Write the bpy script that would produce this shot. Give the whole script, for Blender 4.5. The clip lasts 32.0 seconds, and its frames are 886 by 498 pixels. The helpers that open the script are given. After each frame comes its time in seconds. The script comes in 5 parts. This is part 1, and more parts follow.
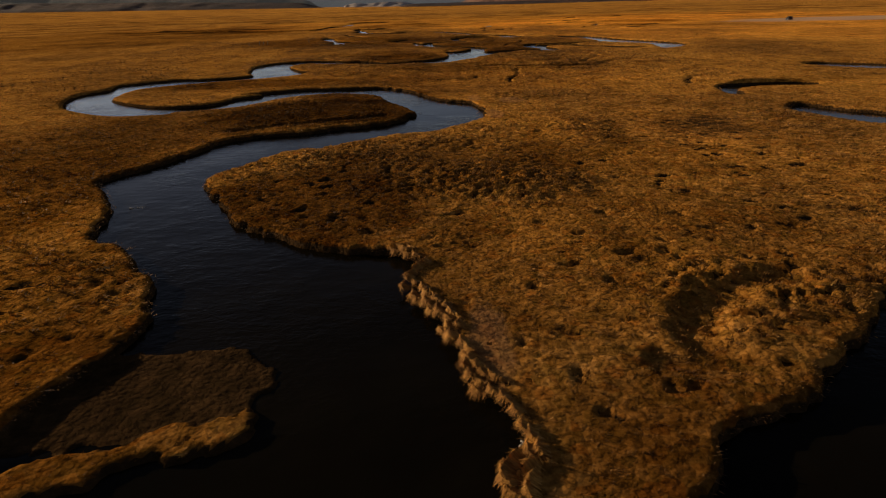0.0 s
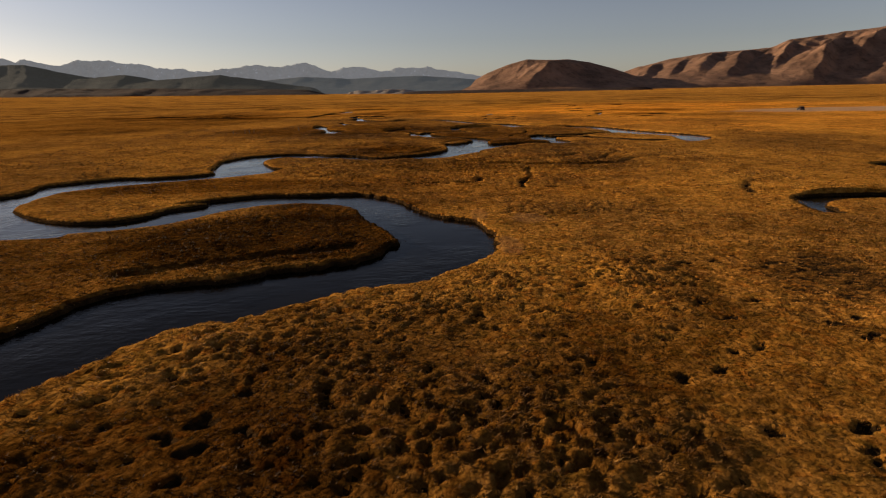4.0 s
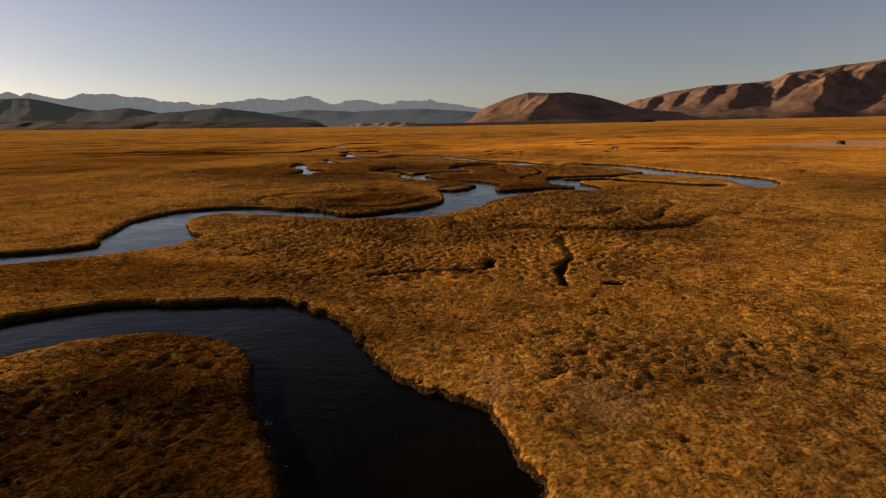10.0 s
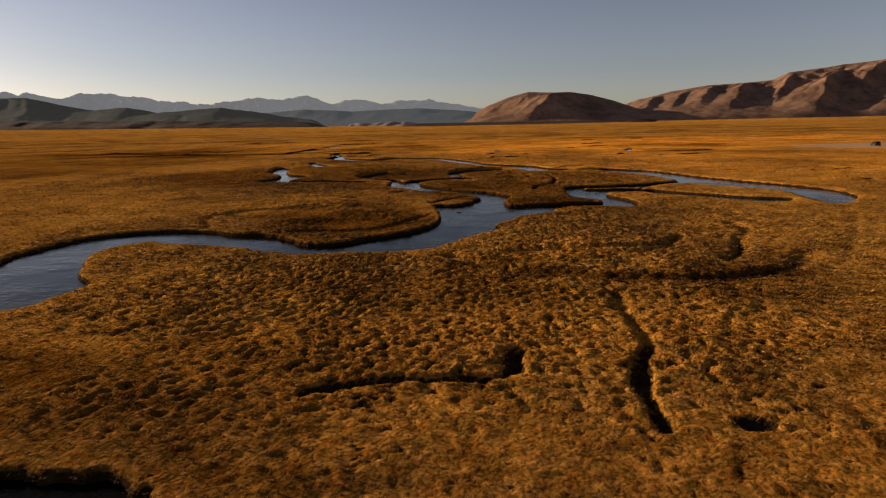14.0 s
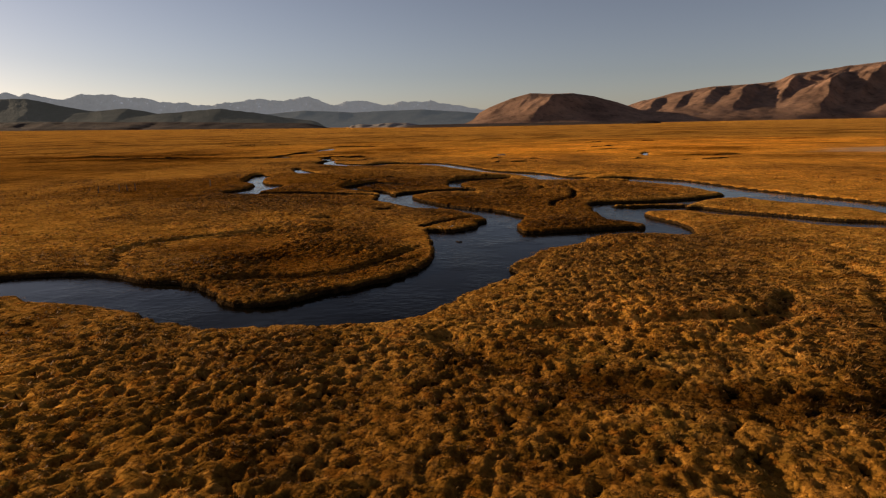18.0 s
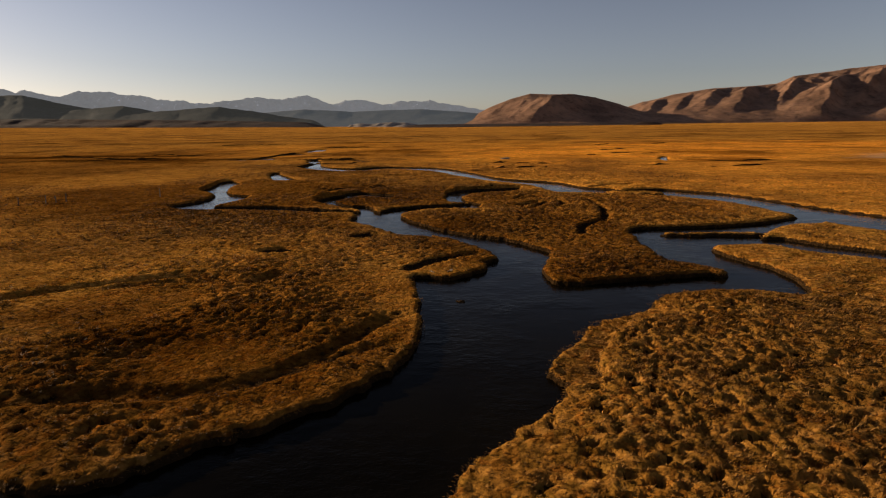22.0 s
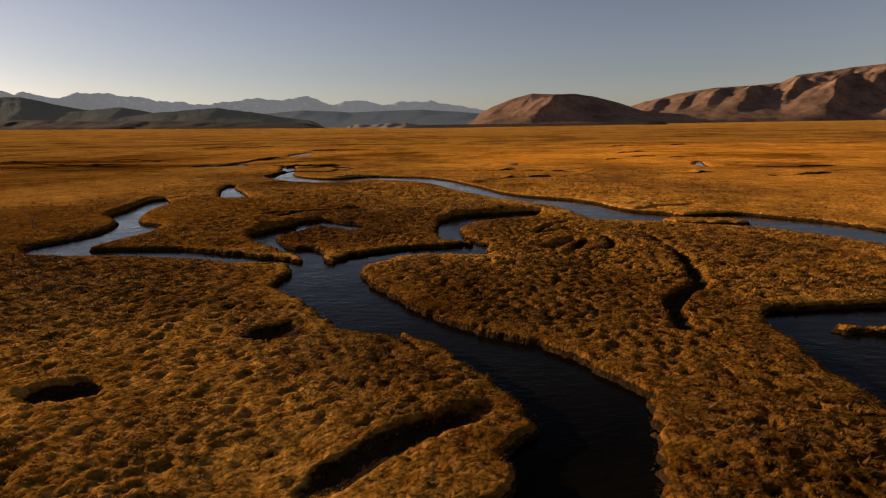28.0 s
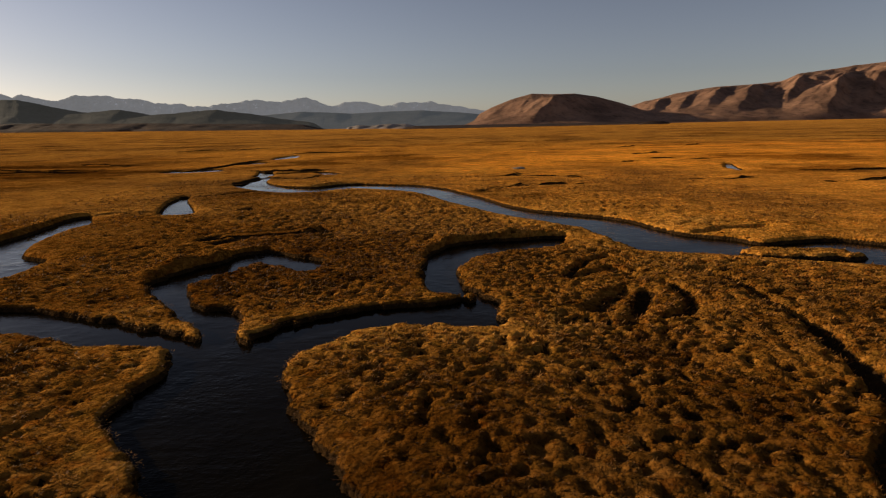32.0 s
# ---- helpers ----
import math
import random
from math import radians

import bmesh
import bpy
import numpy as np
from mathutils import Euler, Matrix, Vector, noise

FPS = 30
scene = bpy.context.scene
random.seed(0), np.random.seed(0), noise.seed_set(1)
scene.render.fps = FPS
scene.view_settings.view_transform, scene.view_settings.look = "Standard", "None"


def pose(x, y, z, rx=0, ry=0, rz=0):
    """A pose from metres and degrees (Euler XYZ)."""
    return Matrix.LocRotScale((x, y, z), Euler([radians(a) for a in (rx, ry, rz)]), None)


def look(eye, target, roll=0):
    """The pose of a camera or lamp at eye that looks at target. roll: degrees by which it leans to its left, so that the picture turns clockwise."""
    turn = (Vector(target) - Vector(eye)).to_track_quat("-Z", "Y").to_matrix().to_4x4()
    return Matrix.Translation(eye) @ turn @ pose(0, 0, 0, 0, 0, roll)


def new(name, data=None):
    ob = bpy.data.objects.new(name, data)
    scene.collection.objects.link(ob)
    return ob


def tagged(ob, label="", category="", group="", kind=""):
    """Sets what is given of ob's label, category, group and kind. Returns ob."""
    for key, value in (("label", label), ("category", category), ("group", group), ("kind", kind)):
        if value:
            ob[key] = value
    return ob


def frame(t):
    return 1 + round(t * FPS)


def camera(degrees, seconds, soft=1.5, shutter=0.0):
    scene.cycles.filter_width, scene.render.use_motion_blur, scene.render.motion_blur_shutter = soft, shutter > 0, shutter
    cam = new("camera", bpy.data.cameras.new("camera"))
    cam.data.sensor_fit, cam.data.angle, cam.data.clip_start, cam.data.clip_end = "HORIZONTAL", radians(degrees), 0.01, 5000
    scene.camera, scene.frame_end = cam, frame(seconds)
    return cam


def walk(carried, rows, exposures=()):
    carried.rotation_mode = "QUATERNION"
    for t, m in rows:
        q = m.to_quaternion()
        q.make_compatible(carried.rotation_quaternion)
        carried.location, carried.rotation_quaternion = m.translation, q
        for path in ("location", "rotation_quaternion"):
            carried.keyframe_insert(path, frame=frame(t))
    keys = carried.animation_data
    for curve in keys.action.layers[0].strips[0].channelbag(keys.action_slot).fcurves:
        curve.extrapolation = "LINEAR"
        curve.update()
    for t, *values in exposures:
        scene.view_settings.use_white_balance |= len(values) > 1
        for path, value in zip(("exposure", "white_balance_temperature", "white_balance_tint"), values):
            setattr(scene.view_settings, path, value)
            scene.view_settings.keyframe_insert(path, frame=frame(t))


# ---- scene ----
cam = camera(72, 32.0, soft=1.2)
PATH = [
    (0, (-2.854, 1.015, 10.626), (-2.816, 19.578, 3.182), -1.59),
    (0.5, (-2.782, 3.639, 10.700), (-2.725, 22.331, 3.585), -1.47),
    (1, (-2.701, 6.278, 10.759), (-2.629, 25.083, 3.950), -1.37),
    (1.5, (-2.614, 8.920, 10.796), (-2.531, 27.843, 4.322), -1.30),
    (2, (-2.522, 11.552, 10.808), (-2.432, 30.593, 4.693), -1.26),
    (2.5, (-2.422, 14.163, 10.806), (-2.327, 33.305, 5.010), -1.24),
    (3, (-2.318, 16.758, 10.807), (-2.219, 35.983, 5.296), -1.21),
    (3.5, (-2.212, 19.342, 10.815), (-2.108, 38.641, 5.568), -1.19),
    (4, (-2.110, 21.928, 10.834), (-1.999, 41.296, 5.849), -1.17),
    (4.5, (-2.016, 24.523, 10.875), (-1.893, 43.967, 6.195), -1.17),
    (5, (-1.909, 27.071, 10.928), (-1.773, 46.580, 6.529), -1.17),
    (5.5, (-1.775, 29.544, 10.970), (-1.634, 49.094, 6.755), -1.17),
    (6, (-1.628, 31.973, 10.999), (-1.487, 51.551, 6.916), -1.17),
    (6.5, (-1.473, 34.364, 11.017), (-1.337, 53.953, 6.985), -1.18),
    (7, (-1.317, 36.736, 11.020), (-1.189, 56.330, 7.014), -1.19),
    (7.5, (-1.171, 39.144, 11.010), (-1.055, 58.742, 7.019), -1.20),
    (8, (-1.037, 41.621, 10.993), (-0.935, 61.219, 7.007), -1.20),
    (9, (-0.819, 46.783, 10.956), (-0.741, 66.380, 6.965), -1.19),
    (10, (-0.684, 52.086, 10.926), (-0.612, 71.682, 6.927), -1.19),
    (11, (-0.616, 57.363, 10.901), (-0.531, 76.958, 6.897), -1.19),
    (12, (-0.530, 62.577, 10.877), (-0.433, 82.171, 6.869), -1.20),
    (13, (-0.374, 67.666, 10.874), (-0.279, 87.260, 6.865), -1.19),
    (14, (-0.151, 72.648, 10.857), (-0.064, 92.242, 6.852), -1.20),
    (15, (0.178, 77.525, 10.798), (0.246, 97.122, 6.803), -1.28),
    (16, (0.412, 82.398, 10.802), (0.458, 101.997, 6.818), -1.30),
    (17, (0.564, 87.304, 10.816), (0.599, 106.906, 6.847), -1.23),
    (18, (0.698, 92.317, 10.835), (0.729, 111.920, 6.871), -1.14),
    (19, (0.826, 97.390, 10.861), (0.854, 116.994, 6.900), -1.07),
    (20, (0.932, 102.468, 10.878), (0.968, 122.074, 6.926), -0.99),
    (21, (1.010, 107.565, 10.904), (1.073, 127.171, 6.955), -0.88),
    (22, (1.129, 112.688, 10.944), (1.211, 132.290, 6.978), -0.72),
    (23, (1.393, 117.870, 11.007), (1.452, 137.465, 7.004), -0.69),
    (24, (1.685, 122.982, 11.056), (1.700, 142.575, 7.041), -0.87),
    (25, (1.760, 127.809, 11.032), (1.792, 147.410, 7.054), -0.89),
    (26, (1.844, 132.543, 10.984), (1.917, 152.150, 7.040), -0.77),
    (27, (2.230, 137.429, 10.947), (2.282, 157.036, 7.002), -0.85),
    (28, (2.536, 142.531, 10.915), (2.574, 162.137, 6.964), -0.91),
    (29, (2.749, 147.665, 10.889), (2.792, 167.269, 6.929), -0.86),
    (30, (2.989, 152.743, 10.830), (3.029, 172.346, 6.865), -0.88),
    (31, (3.267, 157.818, 10.703), (3.293, 177.423, 6.750), -1.05),
    (32, (3.503, 162.927, 10.534), (3.521, 182.538, 6.607), -1.22),
]

walk(cam, [(t, look(eye, target, roll)) for t, eye, target, roll in PATH], [(0, -0.15), (2, 0.0), (6, 0.0), (26, 0.0), (32, -0.1)])

# ---- light: a low sun to the left, a clear evening sky ----
SUN_AZIMUTH, SUN_ELEVATION = -68.0, 12.5   # degrees from +y towards +x, and above the plain
world = bpy.data.worlds.new("evening_sky")
scene.world = world
world.use_nodes = True
wn = world.node_tree
sky = wn.nodes.new("ShaderNodeTexSky")
sky.sky_type = "NISHITA"
sky.sun_disc = False
sky.sun_elevation = radians(SUN_ELEVATION)
sky.sun_rotation = radians(SUN_AZIMUTH)
sky.altitude, sky.air_density, sky.dust_density, sky.ozone_density = 2000, 1.0, 2.6, 1.0
wn.nodes["Background"].inputs["Strength"].default_value = 0.058
warm = wn.nodes.new("ShaderNodeMix")   # evening haze takes some blue and green out of the sky
warm.data_type, warm.blend_type = "RGBA", "MULTIPLY"
warm.inputs[0].default_value, warm.inputs[7].default_value = 1.0, (1.06, 0.97, 1.0, 1)
pale = wn.nodes.new("ShaderNodeHueSaturation")
pale.inputs["Saturation"].default_value = 0.66
wn.links.new(sky.outputs["Color"], pale.inputs["Color"])
wn.links.new(pale.outputs["Color"], warm.inputs[6])
deep = wn.nodes.new("ShaderNodeGamma")
deep.inputs["Gamma"].default_value = 1.2
wn.links.new(warm.outputs[2], deep.inputs["Color"])
wn.links.new(deep.outputs["Color"], wn.nodes["Background"].inputs["Color"])
sun = new("sun", bpy.data.lights.new("sun", "SUN"))
sun.data.energy, sun.data.angle, sun.data.color = 6.5, radians(0.6), (1.0, 0.78, 0.52)
az, el = radians(SUN_AZIMUTH), radians(SUN_ELEVATION)
to_sun = Vector((math.sin(az) * math.cos(el), math.cos(az) * math.cos(el), math.sin(el)))
sun.matrix_world = look(to_sun * 100, (0, 0, 0))


# ---- materials ----
def material(name, rough=0.9, spec=0.2):
    m = bpy.data.materials.new(name)
    m.use_nodes = True
    b = m.node_tree.nodes["Principled BSDF"]
    b.inputs["Roughness"].default_value = rough
    b.inputs["Specular IOR Level"].default_value = spec
    return m, m.node_tree, b


def noise_node(nt, scale, detail=4, rough=0.55, vec=None, stretch=None):
    n = nt.nodes.new("ShaderNodeTexNoise")
    n.inputs["Scale"].default_value, n.inputs["Detail"].default_value, n.inputs["Roughness"].default_value = scale, detail, rough
    if vec is None:
        vec = nt.nodes.new("ShaderNodeNewGeometry").outputs["Position"]
    if stretch:
        mp = nt.nodes.new("ShaderNodeMapping")
        mp.inputs["Scale"].default_value = stretch
        nt.links.new(vec, mp.inputs["Vector"])
        vec = mp.outputs["Vector"]
    nt.links.new(vec, n.inputs["Vector"])
    return n.outputs["Fac"]


def ramp(nt, fac, stops):
    r = nt.nodes.new("ShaderNodeValToRGB")
    els = r.color_ramp.elements
    while len(els) < len(stops):
        els.new(0.5)
    for e, (p, c) in zip(els, stops):
        e.position, e.color = p, (*c, 1)
    nt.links.new(fac, r.inputs["Fac"])
    return r.outputs["Color"]


def mix(nt, fac, a, b, mode="MIX"):
    m = nt.nodes.new("ShaderNodeMix")
    m.data_type, m.blend_type = "RGBA", mode
    for sock, v in ((m.inputs[0], fac), (m.inputs[6], a), (m.inputs[7], b)):
        if isinstance(v, (int, float)):
            sock.default_value = v
        elif isinstance(v, tuple):
            sock.default_value = (*v, 1)
        else:
            nt.links.new(v, sock)
    return m.outputs[2]


def math_node(nt, op, a, b=None, clamp=False):
    m = nt.nodes.new("ShaderNodeMath")
    m.operation, m.use_clamp = op, clamp
    for sock, v in zip(m.inputs, (a, b)):
        if v is None:
            continue
        if isinstance(v, (int, float)):
            sock.default_value = v
        else:
            nt.links.new(v, sock)
    return m.outputs[0]


def bump(nt, bsdf, height, strength, dist):
    b = nt.nodes.new("ShaderNodeBump")
    b.inputs["Strength"].default_value, b.inputs["Distance"].default_value = strength, dist
    nt.links.new(height, b.inputs["Height"])
    nt.links.new(b.outputs["Normal"], bsdf.inputs["Normal"])


def spot_mask(nt, cx, cy, rx, ry, edge_scale=0.05, edge=None):
    """An uneven oval patch on the plain, 1 inside."""
    pos = nt.nodes.new("ShaderNodeNewGeometry").outputs["Position"]
    mp = nt.nodes.new("ShaderNodeMapping")
    mp.vector_type = "POINT"
    mp.inputs["Location"].default_value = (-cx / rx, -cy / ry, 0)
    mp.inputs["Scale"].default_value = (1 / rx, 1 / ry, 0)
    nt.links.new(pos, mp.inputs["Vector"])
    ln = nt.nodes.new("ShaderNodeVectorMath")
    ln.operation = "LENGTH"
    nt.links.new(mp.outputs["Vector"], ln.inputs[0])
    n = edge if edge is not None else noise_node(nt, edge_scale, 5, 0.65)
    v = math_node(nt, "SUBTRACT", math_node(nt, "ADD", 1.1, math_node(nt, "MULTIPLY", n, 0.9)), math_node(nt, "ADD", ln.outputs["Value"], 0.45))
    return math_node(nt, "MULTIPLY", v, 3.0, True)


# patches of sedge and straw, with shade and sunlight also put into the tints: centre, half lengths, tint
TONE_PATCHES = [(-9, 139, 12, 8, (0.66, 0.62, 0.57)), (5, 13, 5, 5, (0.55, 0.51, 0.46)), (-16, 15, 6, 7, (0.5, 0.46, 0.42)), (-21, 20, 7, 10, (0.62, 0.58, 0.53)), (-32, 40, 9, 14, (0.72, 0.69, 0.65)), (-32, 97, 15, 9, (0.75, 0.72, 0.68)), (-11.5, 35, 8, 9, (0.42, 0.38, 0.33)), (-14, 69, 15, 10, (0.24, 0.22, 0.20)), (-32, 99, 16, 6, (0.52, 0.48, 0.43)), (5, 27, 14, 9, (0.80, 0.77, 0.72)), (-32, 46, 15, 26, (0.70, 0.66, 0.60)), (15, 46, 15, 20, (0.92, 0.9, 0.87)), (-10, 143, 10, 8, (0.68, 0.64, 0.58)), (8, 149, 5, 5, (0.62, 0.57, 0.50)), (-11, 81, 9, 7, (0.42, 0.38, 0.33)), (2.6, 119.5, 3.4, 2.2, (0.5, 0.46, 0.42)), (7.9, 116.0, 3.4, 2.2, (0.5, 0.46, 0.42)), (13.0, 114.3, 3.4, 2.2, (0.5, 0.46, 0.42)), (18.1, 113.8, 3.4, 2.2, (0.5, 0.46, 0.42)), (23.9, 115.7, 3.4, 2.2, (0.5, 0.46, 0.42)), (8.3, 121.4, 5, 3, (0.75, 0.71, 0.66)),
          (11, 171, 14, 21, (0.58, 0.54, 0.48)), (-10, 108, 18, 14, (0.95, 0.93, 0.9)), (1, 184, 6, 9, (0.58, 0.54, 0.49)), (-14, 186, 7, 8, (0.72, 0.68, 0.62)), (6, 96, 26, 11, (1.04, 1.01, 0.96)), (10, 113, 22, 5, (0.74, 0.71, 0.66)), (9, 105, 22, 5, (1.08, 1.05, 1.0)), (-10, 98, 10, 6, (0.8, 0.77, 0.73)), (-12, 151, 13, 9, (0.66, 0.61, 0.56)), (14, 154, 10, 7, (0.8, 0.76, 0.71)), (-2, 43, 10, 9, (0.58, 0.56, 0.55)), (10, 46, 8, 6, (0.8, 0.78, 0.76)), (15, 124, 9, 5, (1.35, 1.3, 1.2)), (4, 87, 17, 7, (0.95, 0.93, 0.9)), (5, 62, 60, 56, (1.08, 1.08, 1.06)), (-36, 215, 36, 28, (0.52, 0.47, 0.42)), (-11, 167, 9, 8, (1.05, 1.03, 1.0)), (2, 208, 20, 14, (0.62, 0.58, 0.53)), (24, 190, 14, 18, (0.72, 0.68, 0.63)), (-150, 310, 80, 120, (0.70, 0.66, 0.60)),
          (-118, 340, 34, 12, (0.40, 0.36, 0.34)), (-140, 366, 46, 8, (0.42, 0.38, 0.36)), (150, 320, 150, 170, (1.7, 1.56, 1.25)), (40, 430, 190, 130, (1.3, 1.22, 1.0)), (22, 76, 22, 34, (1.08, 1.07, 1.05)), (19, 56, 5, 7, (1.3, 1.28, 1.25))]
BARE = [(-1.3, 19, 0.8, 3.0), (3.0, 65, 1.0, 3.0), (5.8, 75, 1.6, 2.2), (1.6, 77, 0.9, 3.0)]


def grass_colour(nt):
    """Dry meadow colour: straw gold, rust and dull brown in broad drifts and small clumps."""
    broad = noise_node(nt, 0.035, 5, 0.6, stretch=(1, 0.7, 1))
    mid = noise_node(nt, 0.28, 4, 0.6)
    fine = noise_node(nt, 2.6, 4, 0.65)
    drift = math_node(nt, "ADD", math_node(nt, "MULTIPLY", broad, 0.6), math_node(nt, "MULTIPLY", noise_node(nt, 0.008, 4, 0.6, stretch=(0.6, 1, 1)), 0.4))
    base = ramp(nt, drift, [(0.36, (0.125, 0.062, 0.018)), (0.46, (0.245, 0.117, 0.027)), (0.53, (0.355, 0.168, 0.033)), (0.64, (0.42, 0.214, 0.048))])
    patch = ramp(nt, mid, [(0.32, (0.55, 0.50, 0.42)), (0.5, (0.95, 0.93, 0.9)), (0.68, (1.15, 1.1, 1.0))])
    grain = ramp(nt, fine, [(0.32, (0.42, 0.40, 0.36)), (0.47, (0.85, 0.82, 0.75)), (0.56, (1.1, 1.08, 1.05)), (0.68, (1.4, 1.42, 1.5))])
    col = mix(nt, 1.0, mix(nt, 1.0, base, patch, "MULTIPLY"), grain, "MULTIPLY")
    cell = nt.nodes.new("ShaderNodeTexVoronoi")      # every tuft has its own hue: rust, olive, straw
    cell.inputs["Scale"].default_value = 2.1
    nt.links.new(nt.nodes.new("ShaderNodeNewGeometry").outputs["Position"], cell.inputs["Vector"])
    hue = nt.nodes.new("ShaderNodeSeparateColor")
    nt.links.new(cell.outputs["Color"], hue.inputs[0])
    col = mix(nt, 1.0, col, ramp(nt, hue.outputs[0], [(0.0, (0.98, 0.84, 0.70)), (0.3, (0.70, 0.76, 0.70)), (0.55, (1.0, 1.0, 0.98)), (0.8, (1.12, 1.13, 1.1)), (1.0, (1.28, 1.31, 1.42))]), "MULTIPLY")
    wide, close = noise_node(nt, 0.12, 4, 0.65), noise_node(nt, 0.9, 4, 0.65)
    for x, y, rx, ry, tint in TONE_PATCHES:
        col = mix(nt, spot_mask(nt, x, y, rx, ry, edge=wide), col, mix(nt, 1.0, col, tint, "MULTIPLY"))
    for x, y, rx, ry in BARE:
        col = mix(nt, math_node(nt, "MULTIPLY", spot_mask(nt, x, y, rx, ry, edge=close), 0.35), col, (0.24, 0.125, 0.062))
    return col


def mud_colour(nt):
    return ramp(nt, noise_node(nt, 1.6, 5, 0.65), [(0.3, (0.018, 0.011, 0.005)), (0.55, (0.04, 0.022, 0.009)), (0.75, (0.075, 0.040, 0.015))])


def wet_edge(nt, col):
    """Bare mud along the water and on the floors of the ditches, with a ragged upper edge."""
    pos = nt.nodes.new("ShaderNodeSeparateXYZ")
    nt.links.new(nt.nodes.new("ShaderNodeNewGeometry").outputs["Position"], pos.inputs[0])
    h = math_node(nt, "ADD", pos.outputs["Z"], math_node(nt, "MULTIPLY", noise_node(nt, 2.2, 4, 0.65), -0.16))
    tilt = nt.nodes.new("ShaderNodeSeparateXYZ")
    nt.links.new(nt.nodes.new("ShaderNodeNewGeometry").outputs["True Normal"], tilt.inputs[0])
    steep = math_node(nt, "MULTIPLY", math_node(nt, "SUBTRACT", 0.86, tilt.outputs["Z"]), 4.0, True)   # steep cut faces take the dark mud colour nearly to the turf
    wet = math_node(nt, "MULTIPLY", math_node(nt, "SUBTRACT", math_node(nt, "ADD", -0.33, math_node(nt, "MULTIPLY", steep, 0.16)), h), 14.0, True)
    near = spot_mask(nt, 0, 150, 260, 330)
    return mix(nt, math_node(nt, "MULTIPLY", wet, near), col, mud_colour(nt))


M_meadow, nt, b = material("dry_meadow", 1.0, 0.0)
col = mix(nt, 1.0, grass_colour(nt), (1.2, 1.17, 1.12), "MULTIPLY")   # raised to stand in for sunlit stems where no tufts are modelled
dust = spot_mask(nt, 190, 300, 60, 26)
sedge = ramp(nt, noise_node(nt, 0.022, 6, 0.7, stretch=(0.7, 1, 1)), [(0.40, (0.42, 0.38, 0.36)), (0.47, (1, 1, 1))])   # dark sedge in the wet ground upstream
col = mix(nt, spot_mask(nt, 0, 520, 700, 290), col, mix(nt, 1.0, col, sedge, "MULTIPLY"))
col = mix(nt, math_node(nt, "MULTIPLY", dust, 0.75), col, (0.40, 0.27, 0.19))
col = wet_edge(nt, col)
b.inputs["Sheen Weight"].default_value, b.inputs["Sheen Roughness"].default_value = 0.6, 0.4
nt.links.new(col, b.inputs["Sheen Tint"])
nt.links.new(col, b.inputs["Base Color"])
vor = nt.nodes.new("ShaderNodeTexVoronoi")
vor.feature = "SMOOTH_F1"
vor.inputs["Scale"].default_value, vor.inputs["Smoothness"].default_value = 4.5, 0.25
nt.links.new(nt.nodes.new("ShaderNodeNewGeometry").outputs["Position"], vor.inputs["Vector"])
tuft = math_node(nt, "ADD", math_node(nt, "MULTIPLY", vor.outputs["Distance"], -1.0), math_node(nt, "MULTIPLY", noise_node(nt, 9.0, 5, 0.7), 0.8))
swell = math_node(nt, "ADD", tuft, math_node(nt, "MULTIPLY", noise_node(nt, 0.9, 4, 0.7), 2.2))
bump(nt, b, swell, 1.0, 0.22)

M_grass = bpy.data.materials.new("dry_grass_blades")
M_grass.use_nodes = True
nt = M_grass.node_tree
b = nt.nodes["Principled BSDF"]
b.inputs["Roughness"].default_value, b.inputs["Specular IOR Level"].default_value = 0.8, 0.15
geo = nt.nodes.new("ShaderNodeNewGeometry")
tone = ramp(nt, geo.outputs["Random Per Island"], [(0.0, (0.62, 0.59, 0.54)), (0.6, (0.88, 0.88, 0.86)), (0.9, (1.25, 1.31, 1.45)), (1.0, (1.65, 1.85, 2.4))])
col = mix(nt, 1.0, grass_colour(nt), tone, "MULTIPLY")
nt.links.new(col, b.inputs["Base Color"])
bump(nt, b, noise_node(nt, 14.0, 4, 0.7, stretch=(1, 1, 0.35)), 1.0, 0.06)
tr = nt.nodes.new("ShaderNodeBsdfTranslucent")
nt.links.new(col, tr.inputs["Color"])
mx = nt.nodes.new("ShaderNodeMixShader")
mx.inputs[0].default_value = 0.15
nt.links.new(b.outputs[0], mx.inputs[1])
nt.links.new(tr.outputs[0], mx.inputs[2])
nt.links.new(mx.outputs[0], nt.nodes["Material Output"].inputs["Surface"])

M_straw, nt, b = material("bleached_straw", 0.8, 0.15)
nt.links.new(mix(nt, 1.0, ramp(nt, noise_node(nt, 2.2, 4, 0.65), [(0.35, (0.20, 0.085, 0.014)), (0.55, (0.34, 0.155, 0.027)), (0.7, (0.44, 0.225, 0.05))]),
                 ramp(nt, nt.nodes.new("ShaderNodeNewGeometry").outputs["Random Per Island"], [(0.0, (0.6, 0.57, 0.52)), (1.0, (1.25, 1.25, 1.25))]), "MULTIPLY"), b.inputs["Base Color"])

M_mud, nt, b = material("river_mud", 0.9, 0.0)
nt.links.new(mud_colour(nt), b.inputs["Base Color"])
bump(nt, b, noise_node(nt, 6, 5, 0.7), 0.8, 0.1)

# peat and thatch of the gaps, darkened further to stand for shade there
M_gap_shade, nt, b = material("shaded_gap_thatch", 1.0, 0.0)
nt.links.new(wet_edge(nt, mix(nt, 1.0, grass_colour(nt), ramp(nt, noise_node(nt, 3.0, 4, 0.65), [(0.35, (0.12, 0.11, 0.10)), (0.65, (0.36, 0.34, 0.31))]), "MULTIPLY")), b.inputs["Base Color"])
